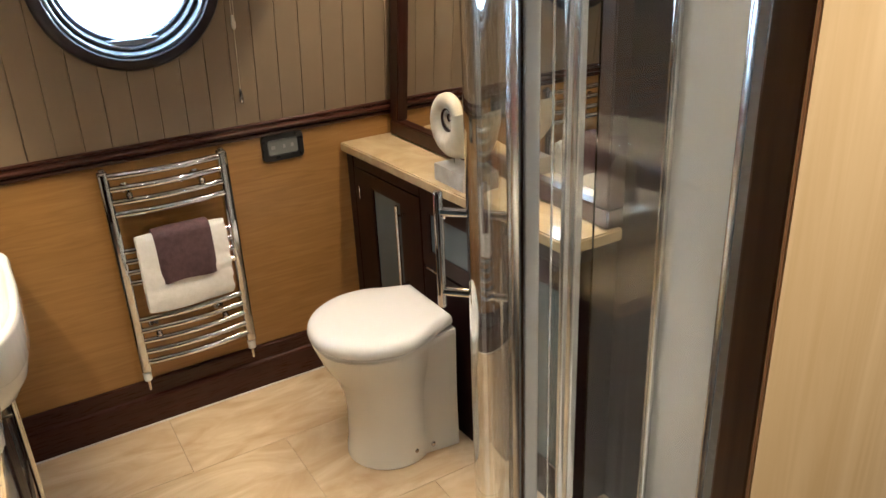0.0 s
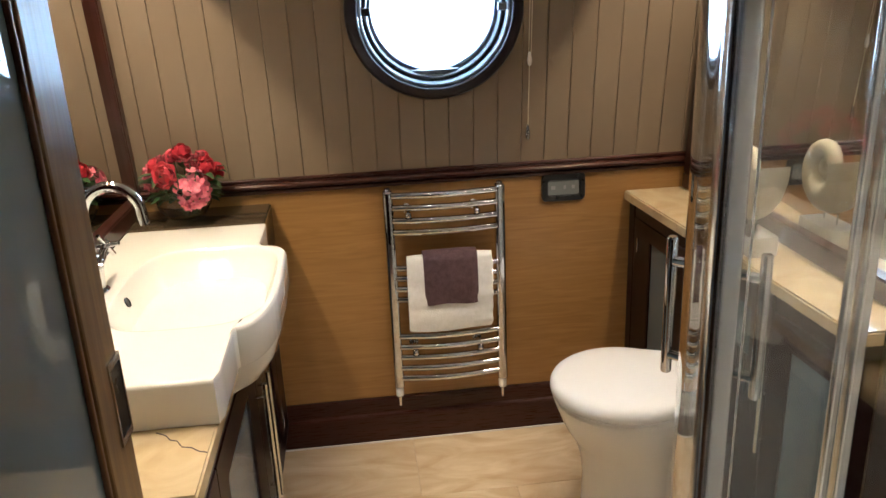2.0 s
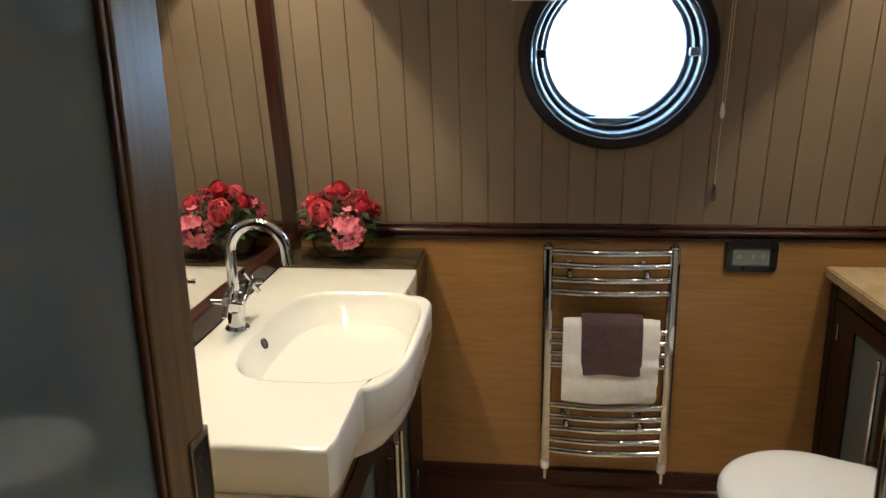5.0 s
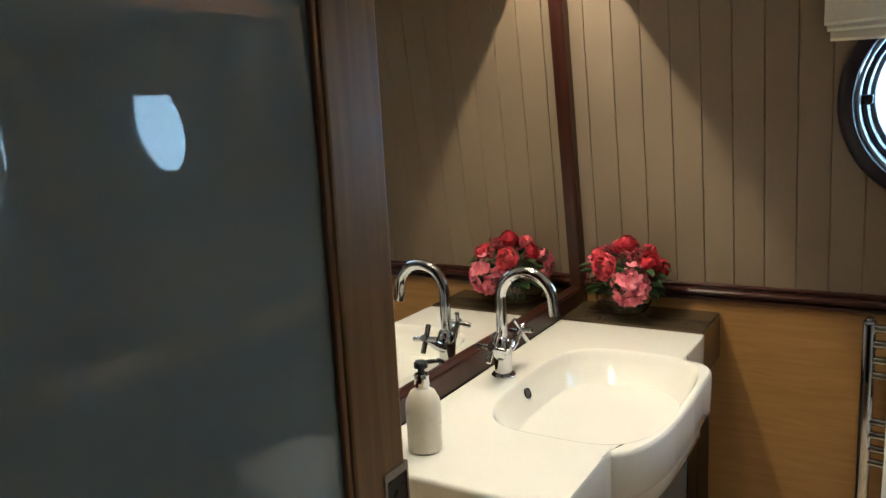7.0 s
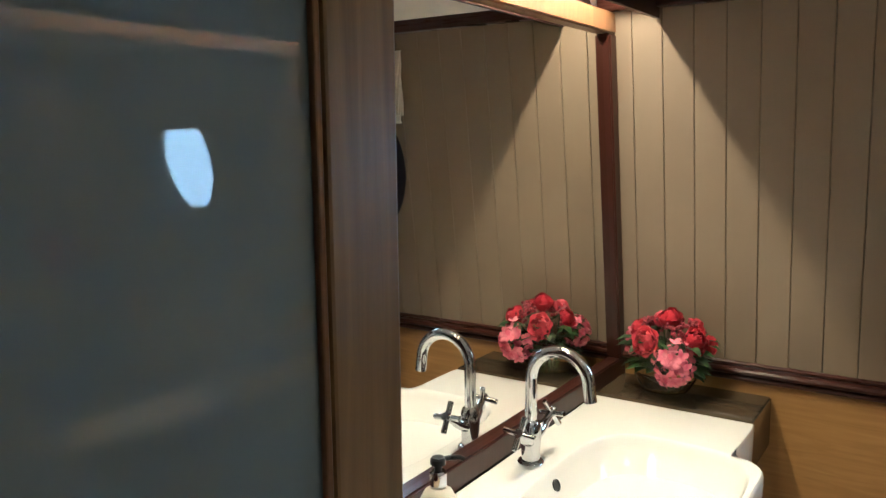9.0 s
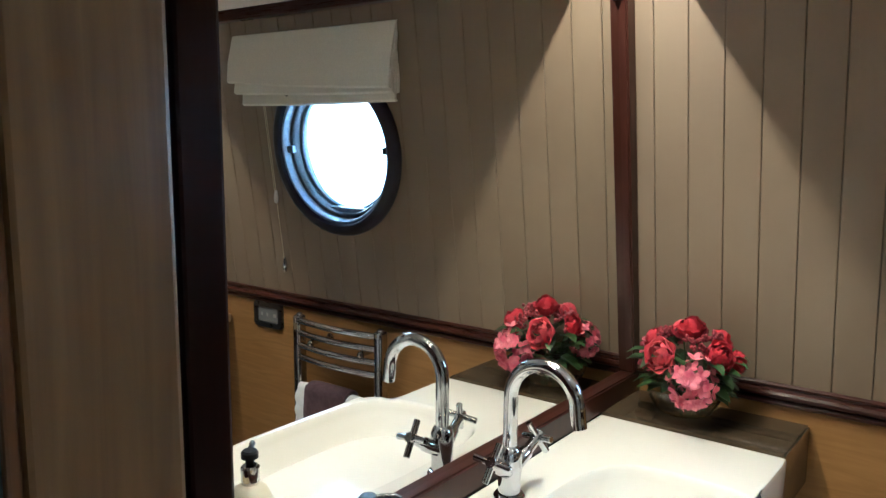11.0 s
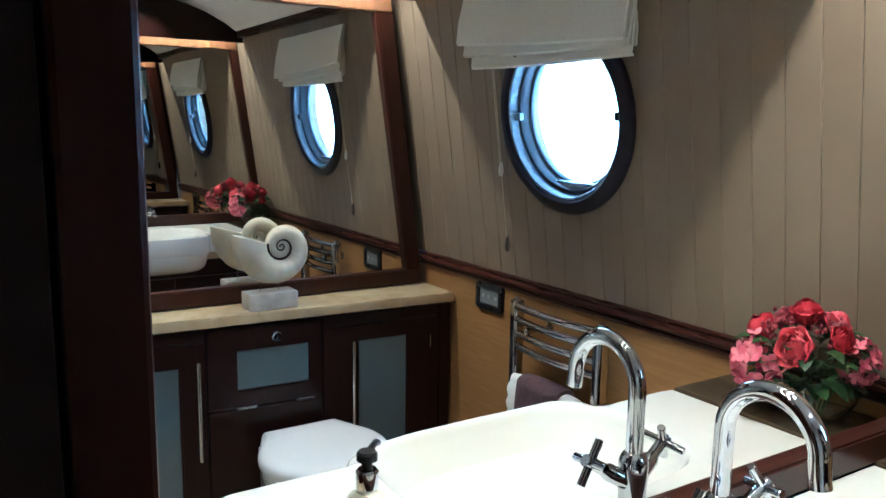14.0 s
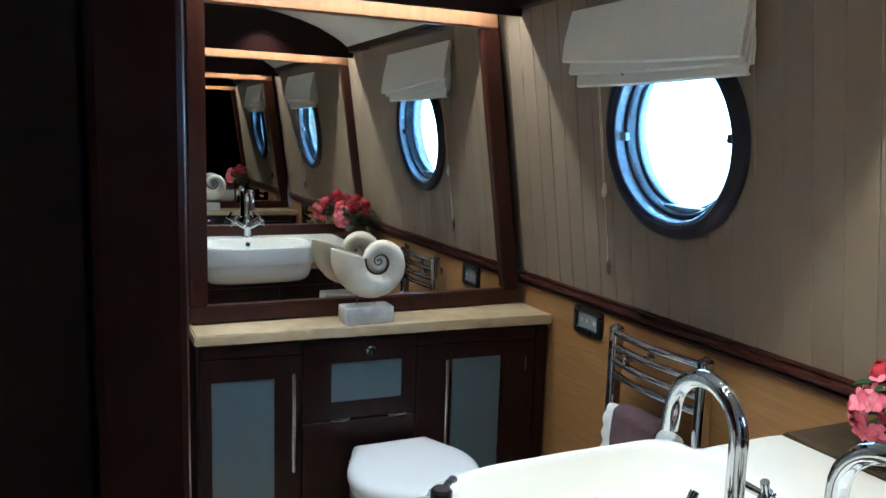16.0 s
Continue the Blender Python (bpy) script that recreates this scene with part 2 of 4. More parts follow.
def board(x0):
    """One board, in the cladding's own plane (x along, z up, -y to the room), with the porthole's hole cut out of it."""
    a, b = x0 + 0.0004, x0 + BOARD - 0.0004
    xs = [a + (b - a) * k / 8 for k in range(9)]
    pieces = []
    if b < PX - HOLE or a > PX + HOLE:
        pieces.append(([(x, 0.0) for x in (a, b)], [(x, TOPZ) for x in (a, b)]))
    else:
        cut = [math.sqrt(max(0.0, HOLE ** 2 - (x - PX) ** 2)) for x in xs]
        pieces.append(([(x, 0.0) for x in xs], [(x, LZ - c) for x, c in zip(xs, cut)]))
        pieces.append(([(x, LZ + c) for x, c in zip(xs, cut)], [(x, TOPZ) for x in xs]))
    bm = bmesh.new()
    for lo, hi in pieces:
        f = [[bm.verts.new((x, y, z)) for x, z in row] for row in (lo, hi) for y in (0.0,)]
        g = [[bm.verts.new((x, 0.012, z)) for x, z in row] for row in (lo, hi)]
        c = [[bm.verts.new((x + (0.0017 if k == 0 else -0.0017 if k == len(row) - 1 else 0), -0.0020, z)) for k, (x, z) in enumerate(row)] for row in (lo, hi)]
        for k in range(len(lo) - 1):
            bm.faces.new((c[0][k], c[0][k + 1], c[1][k + 1], c[1][k]))
            bm.faces.new((g[0][k], g[1][k], g[1][k + 1], g[0][k + 1]))
        bm.faces.new((f[0][0], c[0][0], c[1][0], f[1][0]))
        bm.faces.new((f[0][-1], f[1][-1], c[1][-1], c[0][-1]))
        bm.faces.new((f[0][0], f[1][0], g[1][0], g[0][0]))
        bm.faces.new((f[0][-1], g[0][-1], g[1][-1], f[1][-1]))
    me = bpy.data.meshes.new("board")
    bmesh.ops.recalc_face_normals(bm, faces=bm.faces)
    bm.to_mesh(me)
    bm.free()
    me.materials.append(CLAD)
    ob = new("board", me)
    ob.parent = wall_upper
    ob.matrix_local = lean_m
    return ob


x = -0.6895
while x < XE + 0.03:
    board(x)
    x += BOARD


def hull_backing():
    bm = bmesh.new()
    n = 48
    outer, inner = [], []
    for k in range(n):
        a = 2 * math.pi * k / n
        c, s = math.cos(a), math.sin(a)
        f = 1 / max(abs(c), abs(s))
        ox = (c * f) * 0.75
        oz = (s * f) * 0.46
        outer.append((PX + ox, LZ + oz))
        inner.append((PX + HOLE * c, LZ + HOLE * s))
    loops = []
    for ring in (outer, inner):
        loops.append([[bm.verts.new((x, y, z)) for x, z in ring] for y in (0.013, 0.10)])
    for k in range(n):
        j = (k + 1) % n
        for d in (0, 1):
            bm.faces.new((loops[0][d][k], loops[0][d][j], loops[1][d][j], loops[1][d][k]))
        bm.faces.new((loops[1][0][k], loops[1][0][j], loops[1][1][j], loops[1][1][k]))
        bm.faces.new((loops[0][0][k], loops[0][0][j], loops[0][1][j], loops[0][1][k]))
    x0, x1, z0, z1 = PX - 0.75, PX + 0.75, LZ - 0.46, LZ + 0.46
    for b in ((-0.9, x0, -0.05, TOPZ), (x1, 1.5, -0.05, TOPZ), (x0, x1, -0.05, z0), (x0, x1, z1, TOPZ)):
        box(b[0], b[1], 0.013, 0.10, b[2], b[3], bm=bm)
    ob = part("hull_lining", bm, BACKING, wall_upper)
    ob.matrix_local = lean_m


hull_backing()

# dado moulding, skirting, cornice
dado = part("trim_dado", bmesh.new(), MAHOGANY_H)
bm = bmesh.new()
prof = [(YH, 0.905), (YH - 0.010, 0.906), (YH - 0.014, 0.909), (YH - 0.015, 0.914), (YH - 0.012, 0.918), (YH - 0.008, 0.920), (YH - 0.018, 0.923), (YH - 0.025, 0.928), (YH - 0.027, 0.934), (YH - 0.024, 0.940), (YH - 0.012, 0.943), (YH - 0.011, 0.945), (YH - 0.016, 0.948), (YH - 0.017, 0.952), (YH - 0.012, 0.956), (YH + 0.01, 0.957)]
loft([[(xx, y, z) for y, z in prof] for xx in (XW - 0.02, XE + 0.02)], bm)
bm.to_mesh(dado.data)
bm.free()
tagged(dado, "dark mahogany moulded dado rail along the hull side", "moulding", kind="structure")
base = part("baseboard", bmesh.new(), MAHOGANY_H)
bm = bmesh.new()
prof = [(YH + 0.01, 0.0), (YH - 0.026, 0.0), (YH - 0.026, 0.095), (YH - 0.022, 0.102), (YH - 0.012, 0.106), (YH - 0.012, 0.154), (YH - 0.008, 0.160), (YH + 0.01, 0.161)]
loft([[(xx, y, z) for y, z in prof] for xx in (XW, XE)], bm)
bm.to_mesh(base.data)
bm.free()
tagged(base, "stepped dark mahogany skirting board", "skirting", kind="structure")
bm = box(XW - 0.02, XE + 0.02, hull_y(1.87) - 0.028, hull_y(1.87) + 0.05, 1.826, 1.895, 0.006)
tagged(part("trim_cornice", bm, MAHOGANY_H), "dark mahogany cornice under the ceiling", "moulding", kind="structure")

tagged(part("trim_sealant", box(XW, XE, YH - 0.032, YH - 0.0265, -0.002, 0.004, 0.001), material("white_sealant", (0.75, 0.72, 0.65), 0.5)), "white sealant bead along the skirting", "sealant", kind="structure")

# floor: glossy stone-look tiles on a joint bed
tagged(part("floor", box(-1.6, 1.6, -1.7, 2.6, -0.06, -0.003), GROUT), "beige stone-look tiled floor", "floor", kind="structure")
# unseen floor south of the doorway, added dark so the towel rail reflects less cream
tagged(part("floor_corridor", box(-1.6, 1.6, -1.7, 0.286, -0.0025, 0.0), WALNUT), "unseen corridor floor, added dark to deepen the chrome reflections", "floor", kind="structure")
floor_ob = bpy.data.objects["floor"]

# arched ceiling
bm = bmesh.new()
ys = [-1.7 + 0.05 * k for k in range(85)]
loft([[(-1.6, y, ceiling_z(y)), (1.6, y, ceiling_z(y)), (1.6, y, ceiling_z(y) + 0.06), (-1.6, y, ceiling_z(y) + 0.06)] for y in ys], bm)
tagged(part("ceiling", bm, CEILING), "off-white arched deckhead ceiling", "ceiling", kind="structure")

# end walls behind the mirrors
tagged(part("wall_west", upright_sheet(under_ceiling(0.33, 2.42, 0.0), XW - 0.10, XW - 0.035), WENGE), "dark wood end wall behind the basin mirror", "wall", kind="structure")
tagged(part("wall_east", upright_sheet(under_ceiling(0.36, 2.42, 0.0), XE + 0.035, XE + 0.10), WENGE), "dark wood end wall behind the toilet mirror", "wall", kind="structure")


def mirror(name, x, facing, y0, z0, z1, label, gap=0.0035, s=0.043):
    """A framed mirror from y0 to the leaning hull; facing is +1 towards +x."""
    root = thing(name, label, "mirror")
    f = facing
    w = 0.052
    d0, d1 = x - f * 0.034, x + f * 0.020

    def bar(nm, quad, mat=MAHOGANY, label=""):
        bm = loft([[(xx, y, z) for y, z in quad] for xx in (d0, d1)])
        bmesh.ops.bevel(bm, geom=list(bm.edges), offset=0.004, segments=2, affect="EDGES")
        part(nm, bm, mat, root, label)
    yo0, yo1 = hull_y(z0) - gap, hull_y(z1) - gap
    bar("frame_stile", [(yo0 - s, z0 + w), (yo0 - LEAN * w, z0 + w), (yo1 + LEAN * w, z1 - w), (yo1 + LEAN * w - s, z1 - w)])
    bar("frame_rail", [(y0, z0), (yo0, z0), (yo0 - LEAN * w, z0 + w), (y0, z0 + w)])
    # lighter wood here carries the strip light's glow on the mahogany head
    bar("frame_head", [(y0, z1 - w), (yo1 + LEAN * w, z1 - w), (yo1, z1), (y0, z1)], WALNUT, "mahogany head rail, strip light's glow put into its brown")
    bar("frame_stile", [(y0, z0 + w), (y0 + w, z0 + w), (y0 + w, z1 - w), (y0, z1 - w)])
    quad = [(y0 + 0.04, z0 + 0.04), (yo0 - 0.04, z0 + 0.04), (yo1 - 0.04, z1 - 0.04), (y0 + 0.04, z1 - 0.04)]
    part("mirror_glass", loft([[(xx, y, z) for y, z in quad] for xx in (x - f * 0.006, x)]), MIRROR, root, "silvered mirror glass")
    # lighting pelmet in front of the frame's head, closed up to the ceiling and open below
    px = x + f * 0.130
    part("pelmet_front", upright_sheet(under_ceiling(y0, hull_y(1.82) - 0.006, 1.802), px, px - f * 0.010), WENGE, root)
    return root


mirror("basin_mirror", XW, 1, 1.012, 0.872, 1.825, "large mirror in a dark mahogany frame above the basin")
mirror("toilet_mirror", XE, -1, 1.30, 0.842, 1.825, "large mirror in a dark mahogany frame above the toilet unit", 0.034, 0.064)

# bright overcast water and sky beyond the porthole
glow = bpy.data.materials.new("bright_sky")
glow.use_nodes = True
nt = glow.node_tree
nt.nodes.clear()
em = nt.nodes.new("ShaderNodeEmission")
em.inputs["Color"].default_value, em.inputs["Strength"].default_value = (0.62, 0.83, 1.0, 1), 15.0
nt.links.new(em.outputs[0], nt.nodes.new("ShaderNodeOutputMaterial").inputs[0])
tagged(part("backdrop", box(-14.0, 15.0, 3.6, 3.62, -3.0, 7.0), glow), "bright hazy daylight outside the porthole", "sky", kind="structure")

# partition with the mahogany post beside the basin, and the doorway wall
# both post colours hold the deep shade of this end, darker than the wood itself
POST_SHADED = material("shaded_post_core", (0.007, 0.0022, 0.0016), 0.42, dark=(0.004, 0.0014, 0.001), scale=(16, 16, 0.7), noise_scale=4, amount=1.0, rough_var=0.04, spec=0.12)
POST_RED_SHADED = material("shaded_red_post", (0.018, 0.0035, 0.0022), 0.30, dark=(0.009, 0.0019, 0.0013), scale=(16, 16, 0.7), noise_scale=4, amount=1.0, rough_var=0.04, spec=0.12)
wp = thing("wall_partition", "mahogany partition end beside the basin, deep shade put into its colour", "wall", kind="structure")
part("core", box(-0.66, -0.347, 0.990, 1.034, 0.0, 2.04), POST_SHADED, wp)
part("edge_moulding", box(-0.66, -0.340, 1.037, 1.078, 0.0, 2.04, 0.004), POST_RED_SHADED, wp)
ws = thing("wall_south", "pale oak veneered doorway wall", "wall", kind="structure")
part("panel", box(-1.6, -0.30, 0.297, 0.334, 0.0, 2.043), OAK_PALE, ws)
part("panel", box(0.3530, 1.6, 0.303, 0.334, 0.0, 2.043), OAK_PALE, ws)
part("lintel", box(-0.298, 0.3525, 0.299, 0.332, 2.06, 2.09), OAK_PALE, ws)
for nm, x0, x1, y0 in (("door_lining", -0.298, -0.282, 0.295), ("door_lining", 0.347, 0.3525, 0.303)):
    part(nm, box(x0, x1, y0, 0.336, 0.0, 2.04, 0.003), WALNUT, ws)
part("door_lining", box(-0.298, 0.3525, 0.295, 0.336, 2.042, 2.058, 0.003), WALNUT, ws)
# unseen closing walls, kept dark to give the chrome black reflections
for nm, b in (("wall_corridor_west", (-1.25, -1.2, -1.6, 0.28)), ("wall_corridor_east", (1.5, 1.55, -1.6, 0.28)), ("wall_corridor_south", (-1.25, 1.55, -1.66, -1.602))):
    tagged(part(nm, box(*b, 0.0, 2.043), WENGE), "unseen corridor wall, made dark for contrast in the chrome", "wall", kind="structure")

# ---- the door, standing open into the room ----
door = thing("door_1", "open oak door with a smoked glass pane", "door", kind="structure")
door.matrix_world = pose(-0.232, 0.963, 0) @ pose(0, 0, 0, 0, 0, -0.6) @ pose(0.232, -0.963, 0)
LX0, LX1 = -0.274, -0.232
part("hinge_stile", box(LX0, LX1, 0.340, 0.425, 0.012, 2.03, 0.004), OAK_DOOR, door)
lock = part("lock_stile", box(LX0, LX1, 0.875, 0.963, 0.012, 2.03, 0.004), OAK_DOOR, door)
part("top_rail", box(LX0 + 0.001, LX1 - 0.001, 0.425, 0.875, 1.93, 2.03, 0.003), OAK_DOOR, door)
part("bottom_rail", box(LX0 + 0.001, LX1 - 0.001, 0.425, 0.875, 0.012, 0.14, 0.003), OAK_DOOR, door)
part("door_pane", box(-0.256, -0.242, 0.420, 0.880, 0.135, 1.935), DOOR_GLASS, door, "smoked glossy glass pane")
for y0, y1 in ((0.425, 0.433), (0.867, 0.875)):
    part("glazing_bead", box(-0.242, -0.235, y0, y1, 0.14, 1.93, 0.002), WALNUT, door)
plate = bmesh.new()
for b in ((0.921, 0.925, 0.972, 1.084), (0.961, 0.9645, 0.972, 1.084), (0.925, 0.961, 1.074, 1.084), (0.925, 0.961, 0.972, 0.982)):
    box(LX1 - 0.002, LX1 + 0.0025, *b, bm=plate)
pull = part("flush_pull", plate, SATIN, lock, "recessed satin steel flush pull")
part("edge_plate", box(LX0 + 0.008, LX1 - 0.002, 0.9615, 0.9645, 0.972, 1.084), SATIN, lock)
part("recess", box(LX1 - 0.001, LX1 + 0.0008, 0.925, 0.961, 0.982, 1.074), BLACK, lock)


# ---- ceiling downlights ----
LAMP = bpy.data.materials.new("lamp_glow")
LAMP.use_nodes = True
LAMP.node_tree.nodes["Principled BSDF"].inputs["Emission Color"].default_value = (1.0, 0.86, 0.66, 1)
LAMP.node_tree.nodes["Principled BSDF"].inputs["Emission Strength"].default_value = 30


def downlight(x, y, z, watts, cone=92, blend=0.7, colour=WARM, aim=(0.0, 0.0)):
    root = thing("downlight", "small lit chrome downlight set in the ceiling", "lamp", "ceiling downlights", at=(x, y, z))
    part("rim", lathe([(0.026, -0.002), (0.040, -0.006), (0.043, 0.0), (0.043, 0.004), (0.026, 0.004)], sides=28), CHROME, root, smooth=True)
    part("lens", lathe([(0.001, 0.001), (0.025, 0.001), (0.025, 0.003), (0.001, 0.003)], sides=24), LAMP, root)
    spot("downlight_lamp", x, y, z - 0.012, watts, cone, blend, aim[0], aim[1], colour=colour)


downlight(-0.37, 1.84, ceiling_z(1.84) - 0.001, 18, colour=(1.0, 0.80, 0.46))
for cx, cy, w in ((0.26, 1.50, 24), (0.74, 1.78, 9), (0.85, 0.70, 10)):
    downlight(cx, cy, ceiling_z(cy) - 0.001, w)
# two unseen corridor lamps, added to brighten the door lining and pale oak wall
downlight(-0.50, -0.25, ceiling_z(-0.25) - 0.001, 12, 110, 0.6)
downlight(0.60, -0.30, ceiling_z(-0.30) - 0.001, 46, 62, 0.6, aim=(-0.05, 0.66))


# strip lights hidden behind the two mirror pelmets
def strip_light(x, y0, y1, watts):
    z = 1.876
    root = thing("strip_light", "warm strip light hidden behind the mirror pelmet", "lamp", "pelmet lamps")
    part("housing", box(x - 0.011, x + 0.011, y0 - 0.004, y1 + 0.004, z + 0.0015, z + 0.013, 0.002), SATIN, root)
    data = bpy.data.lights.new("strip_lamp", "AREA")
    data.shape, data.size, data.size_y, data.energy, data.color = "RECTANGLE", 0.010, y1 - y0, watts, (1.0, 0.76, 0.45)
    ob = new("strip_lamp", data)
    ob.matrix_world = pose(x, (y0 + y1) / 2, z)


strip_light(XW + 0.075, 1.03, 2.245, 13.0)
strip_light(XE - 0.075, 1.32, 2.245, 8.5)


# ---- washbasin ----
def star(poly, cx, cy, n):
    """Distances from a centre to a closed outline at n even angles."""
    out = []
    for k in range(n):
        a = 2 * math.pi * k / n
        dx, dy = math.cos(a), math.sin(a)
        best = 0.0
        for (x0, y0), (x1, y1) in zip(poly, poly[1:] + poly[:1]):
            ex, ey = x1 - x0, y1 - y0
            det = dx * -ey + dy * ex
            if abs(det) < 1e-9:
                continue
            s = ((x0 - cx) * -ey + (y0 - cy) * ex) / det
            u = (dx * (y0 - cy) - dy * (x0 - cx)) / det
            if s > 0 and -1e-6 <= u <= 1 + 1e-6:
                best = max(best, s)
        out.append(best)
    return out


def superellipse(cx, cy, a, b, p, n):
    pts = []
    for k in range(n):
        t = 2 * math.pi * k / n
        c, s = math.cos(t), math.sin(t)
        r = (abs(c / a) ** p + abs(s / b) ** p) ** (-1 / p)
        pts.append((cx + r * c, cy + r * s))
    return pts


def washbasin():
    root = thing("washbasin", "wide white ceramic semi-recessed basin on the stone worktop", "basin")
    cx, cy, n = -0.335, 1.765, 240
    bx, by = -0.303, 1.783                      # middle of the bowl
    front = [(-0.186, 1.283), (-0.186, 1.500)]
    front += [(-0.186 + 0.071 * math.sin(radians(a)), 1.500 + 0.20 * (1 - math.cos(radians(a)))) for a in range(10, 91, 10)]
    front += [(-0.113, 1.80), (-0.116, 1.90)]
    front += [(-0.171 + 0.055 * math.cos(radians(a)), 1.955 + 0.075 * math.sin(radians(a))) for a in range(0, 91, 15)]
    front += [(-0.190, 2.036), (-0.190, 2.236), (-0.200, 2.248)]
    poly = front + [(-0.583, 2.248), (-0.583, 1.283)]
    dist = star(poly, cx, cy, n)

    def ring(off, z, zb=None):
        return [(cx + (d - off) * math.cos(2 * math.pi * k / n), cy + (d - off) * math.sin(2 * math.pi * k / n), z) for k, d in enumerate(dist)]
    rim = lambda g, z, p=3.6: [(x, y, z) for x, y in superellipse(bx, by, 0.172 * g, 0.258 * g, p, n)]
    rings = [ring(0.003, 0.783), ring(0.0, 0.787), ring(0.0, 0.862), ring(0.002, 0.867), ring(0.006, 0.870), ring(0.010, 0.870)]
    rings += [rim(1.03, 0.870), rim(1.01, 0.8693), rim(1.0, 0.867), rim(0.988, 0.863)]
    rings += [rim(g, 0.7525 + 0.1125 * g ** 4.3, 2.0 + 1.6 * g) for g in (0.97, 0.94, 0.90, 0.85, 0.80, 0.74, 0.67, 0.60, 0.52, 0.44, 0.34, 0.22, 0.10)]
    part("deck", loft(rings), CERAMIC, root, smooth=True)
    under = []
    for g, x1, z in ((1.0, -0.121, 0.80), (1.0, -0.121, 0.775), (0.99, -0.126, 0.745), (0.97, -0.145, 0.715), (0.93, -0.18, 0.693), (0.86, -0.23, 0.680)):
        x0 = -0.52
        under.append([(x, y, z) for x, y in superellipse((x0 + x1) / 2, 1.775, (x1 - x0) / 2, 0.264 * g, 4.0, 72)])
    part("bowl", loft(under), CERAMIC, root, smooth=True)
    waste = part("waste", lathe([(0.004, 0.7625), (0.018, 0.7617), (0.023, 0.7595), (0.024, 0.752)], -0.370, 1.776, 28), CHROME, root, "chrome domed waste", smooth=True)
    part("waste_gap", lathe([(0.025, 0.7515), (0.029, 0.7585), (0.033, 0.7587), (0.035, 0.752)], -0.370, 1.776, 28), BLACK, waste, smooth=True)
    ov = part("overflow_hole", lathe([(0.002, 0.0), (0.009, 0.0), (0.012, 0.002), (0.012, -0.003), (0.002, -0.003)], sides=20), BLACK, root)
    ov.matrix_world = pose(-0.4635, 1.768, 0.840, 0, 67, 0)
    return root


washbasin()


def basin_tap():
    root = thing("basin_tap", "chrome swan-neck basin mixer with cross handles", "tap", at=(-0.526, 1.778, 0.870))
    part("base_flange", lathe([(0.026, 0.0), (0.027, 0.003), (0.024, 0.007), (0.021, 0.008)], sides=28), CHROME, root, smooth=True)
    part("body", lathe([(0.019, 0.006), (0.0195, 0.03), (0.021, 0.05), (0.021, 0.078), (0.0165, 0.088), (0.012, 0.092)], sides=28), CHROME, root, smooth=True)
    pts = [(0, 0, 0.085), (0, 0, 0.13), (0, 0, 0.165)]
    pts += [(0.062 - 0.062 * math.cos(radians(a)), 0, 0.178 + 0.062 * math.sin(radians(a))) for a in range(0, 181, 10)]
    pts += [(0.126, 0, 0.160), (0.128, 0, 0.150)]
    part("spout", tube(pts, 0.0122, 18), CHROME, root, smooth=True)
    for s in (-1, 1):
        d = Vector((0.14, s * 0.84, 0.52)).normalized()
        start = Vector((0, 0, 0.042))
        h = part("valve", tube([start + d * 0.008, start + d * 0.050, start + d * 0.055, start + d * 0.094], 0.0125, 16, radii=[0.0125, 0.0125, 0.009, 0.009]), CHROME, root, smooth=True)
        c = start + d * 0.084
        u = d.orthogonal().normalized()
        v = d.cross(u)
        q = Matrix.Rotation(radians(35), 3, d)
        for w in (q @ u, q @ v):
            part("cross_bar", tube([c - w * 0.034, c - w * 0.033, c + w * 0.033, c + w * 0.034], 0.0052, 10, radii=[0.005, 0.0062, 0.0062, 0.005]), CHROME, h, smooth=True)
    return root


basin_tap()


def soap_bottle():
    root = thing("soap_dispenser", "cream soap bottle with a black pump on the basin", "soap bottle", at=(-0.484, 1.384, 0.870))
    part("bottle", lathe([(0.028, 0.0), (0.031, 0.003), (0.0315, 0.075), (0.030, 0.092), (0.022, 0.108), (0.013, 0.114), (0.012, 0.118)], sides=36), SOAP, root, smooth=True)
    part("collar", lathe([(0.0125, 0.116), (0.0135, 0.118), (0.0135, 0.138), (0.011, 0.141)], sides=28), CHROME, root, "silver collar", smooth=True)
    pump = part("pump", lathe([(0.006, 0.140), (0.0065, 0.150), (0.0125, 0.152), (0.0125, 0.160), (0.010, 0.163)], sides=24), BLACK, root, "black pump head", smooth=True)
    part("nozzle", tube([(0, 0, 0.158), (0.012, 0.012, 0.160), (0.024, 0.024, 0.160), (0.029, 0.029, 0.156)], 0.0042, 10), BLACK, pump, smooth=True)


soap_bottle()


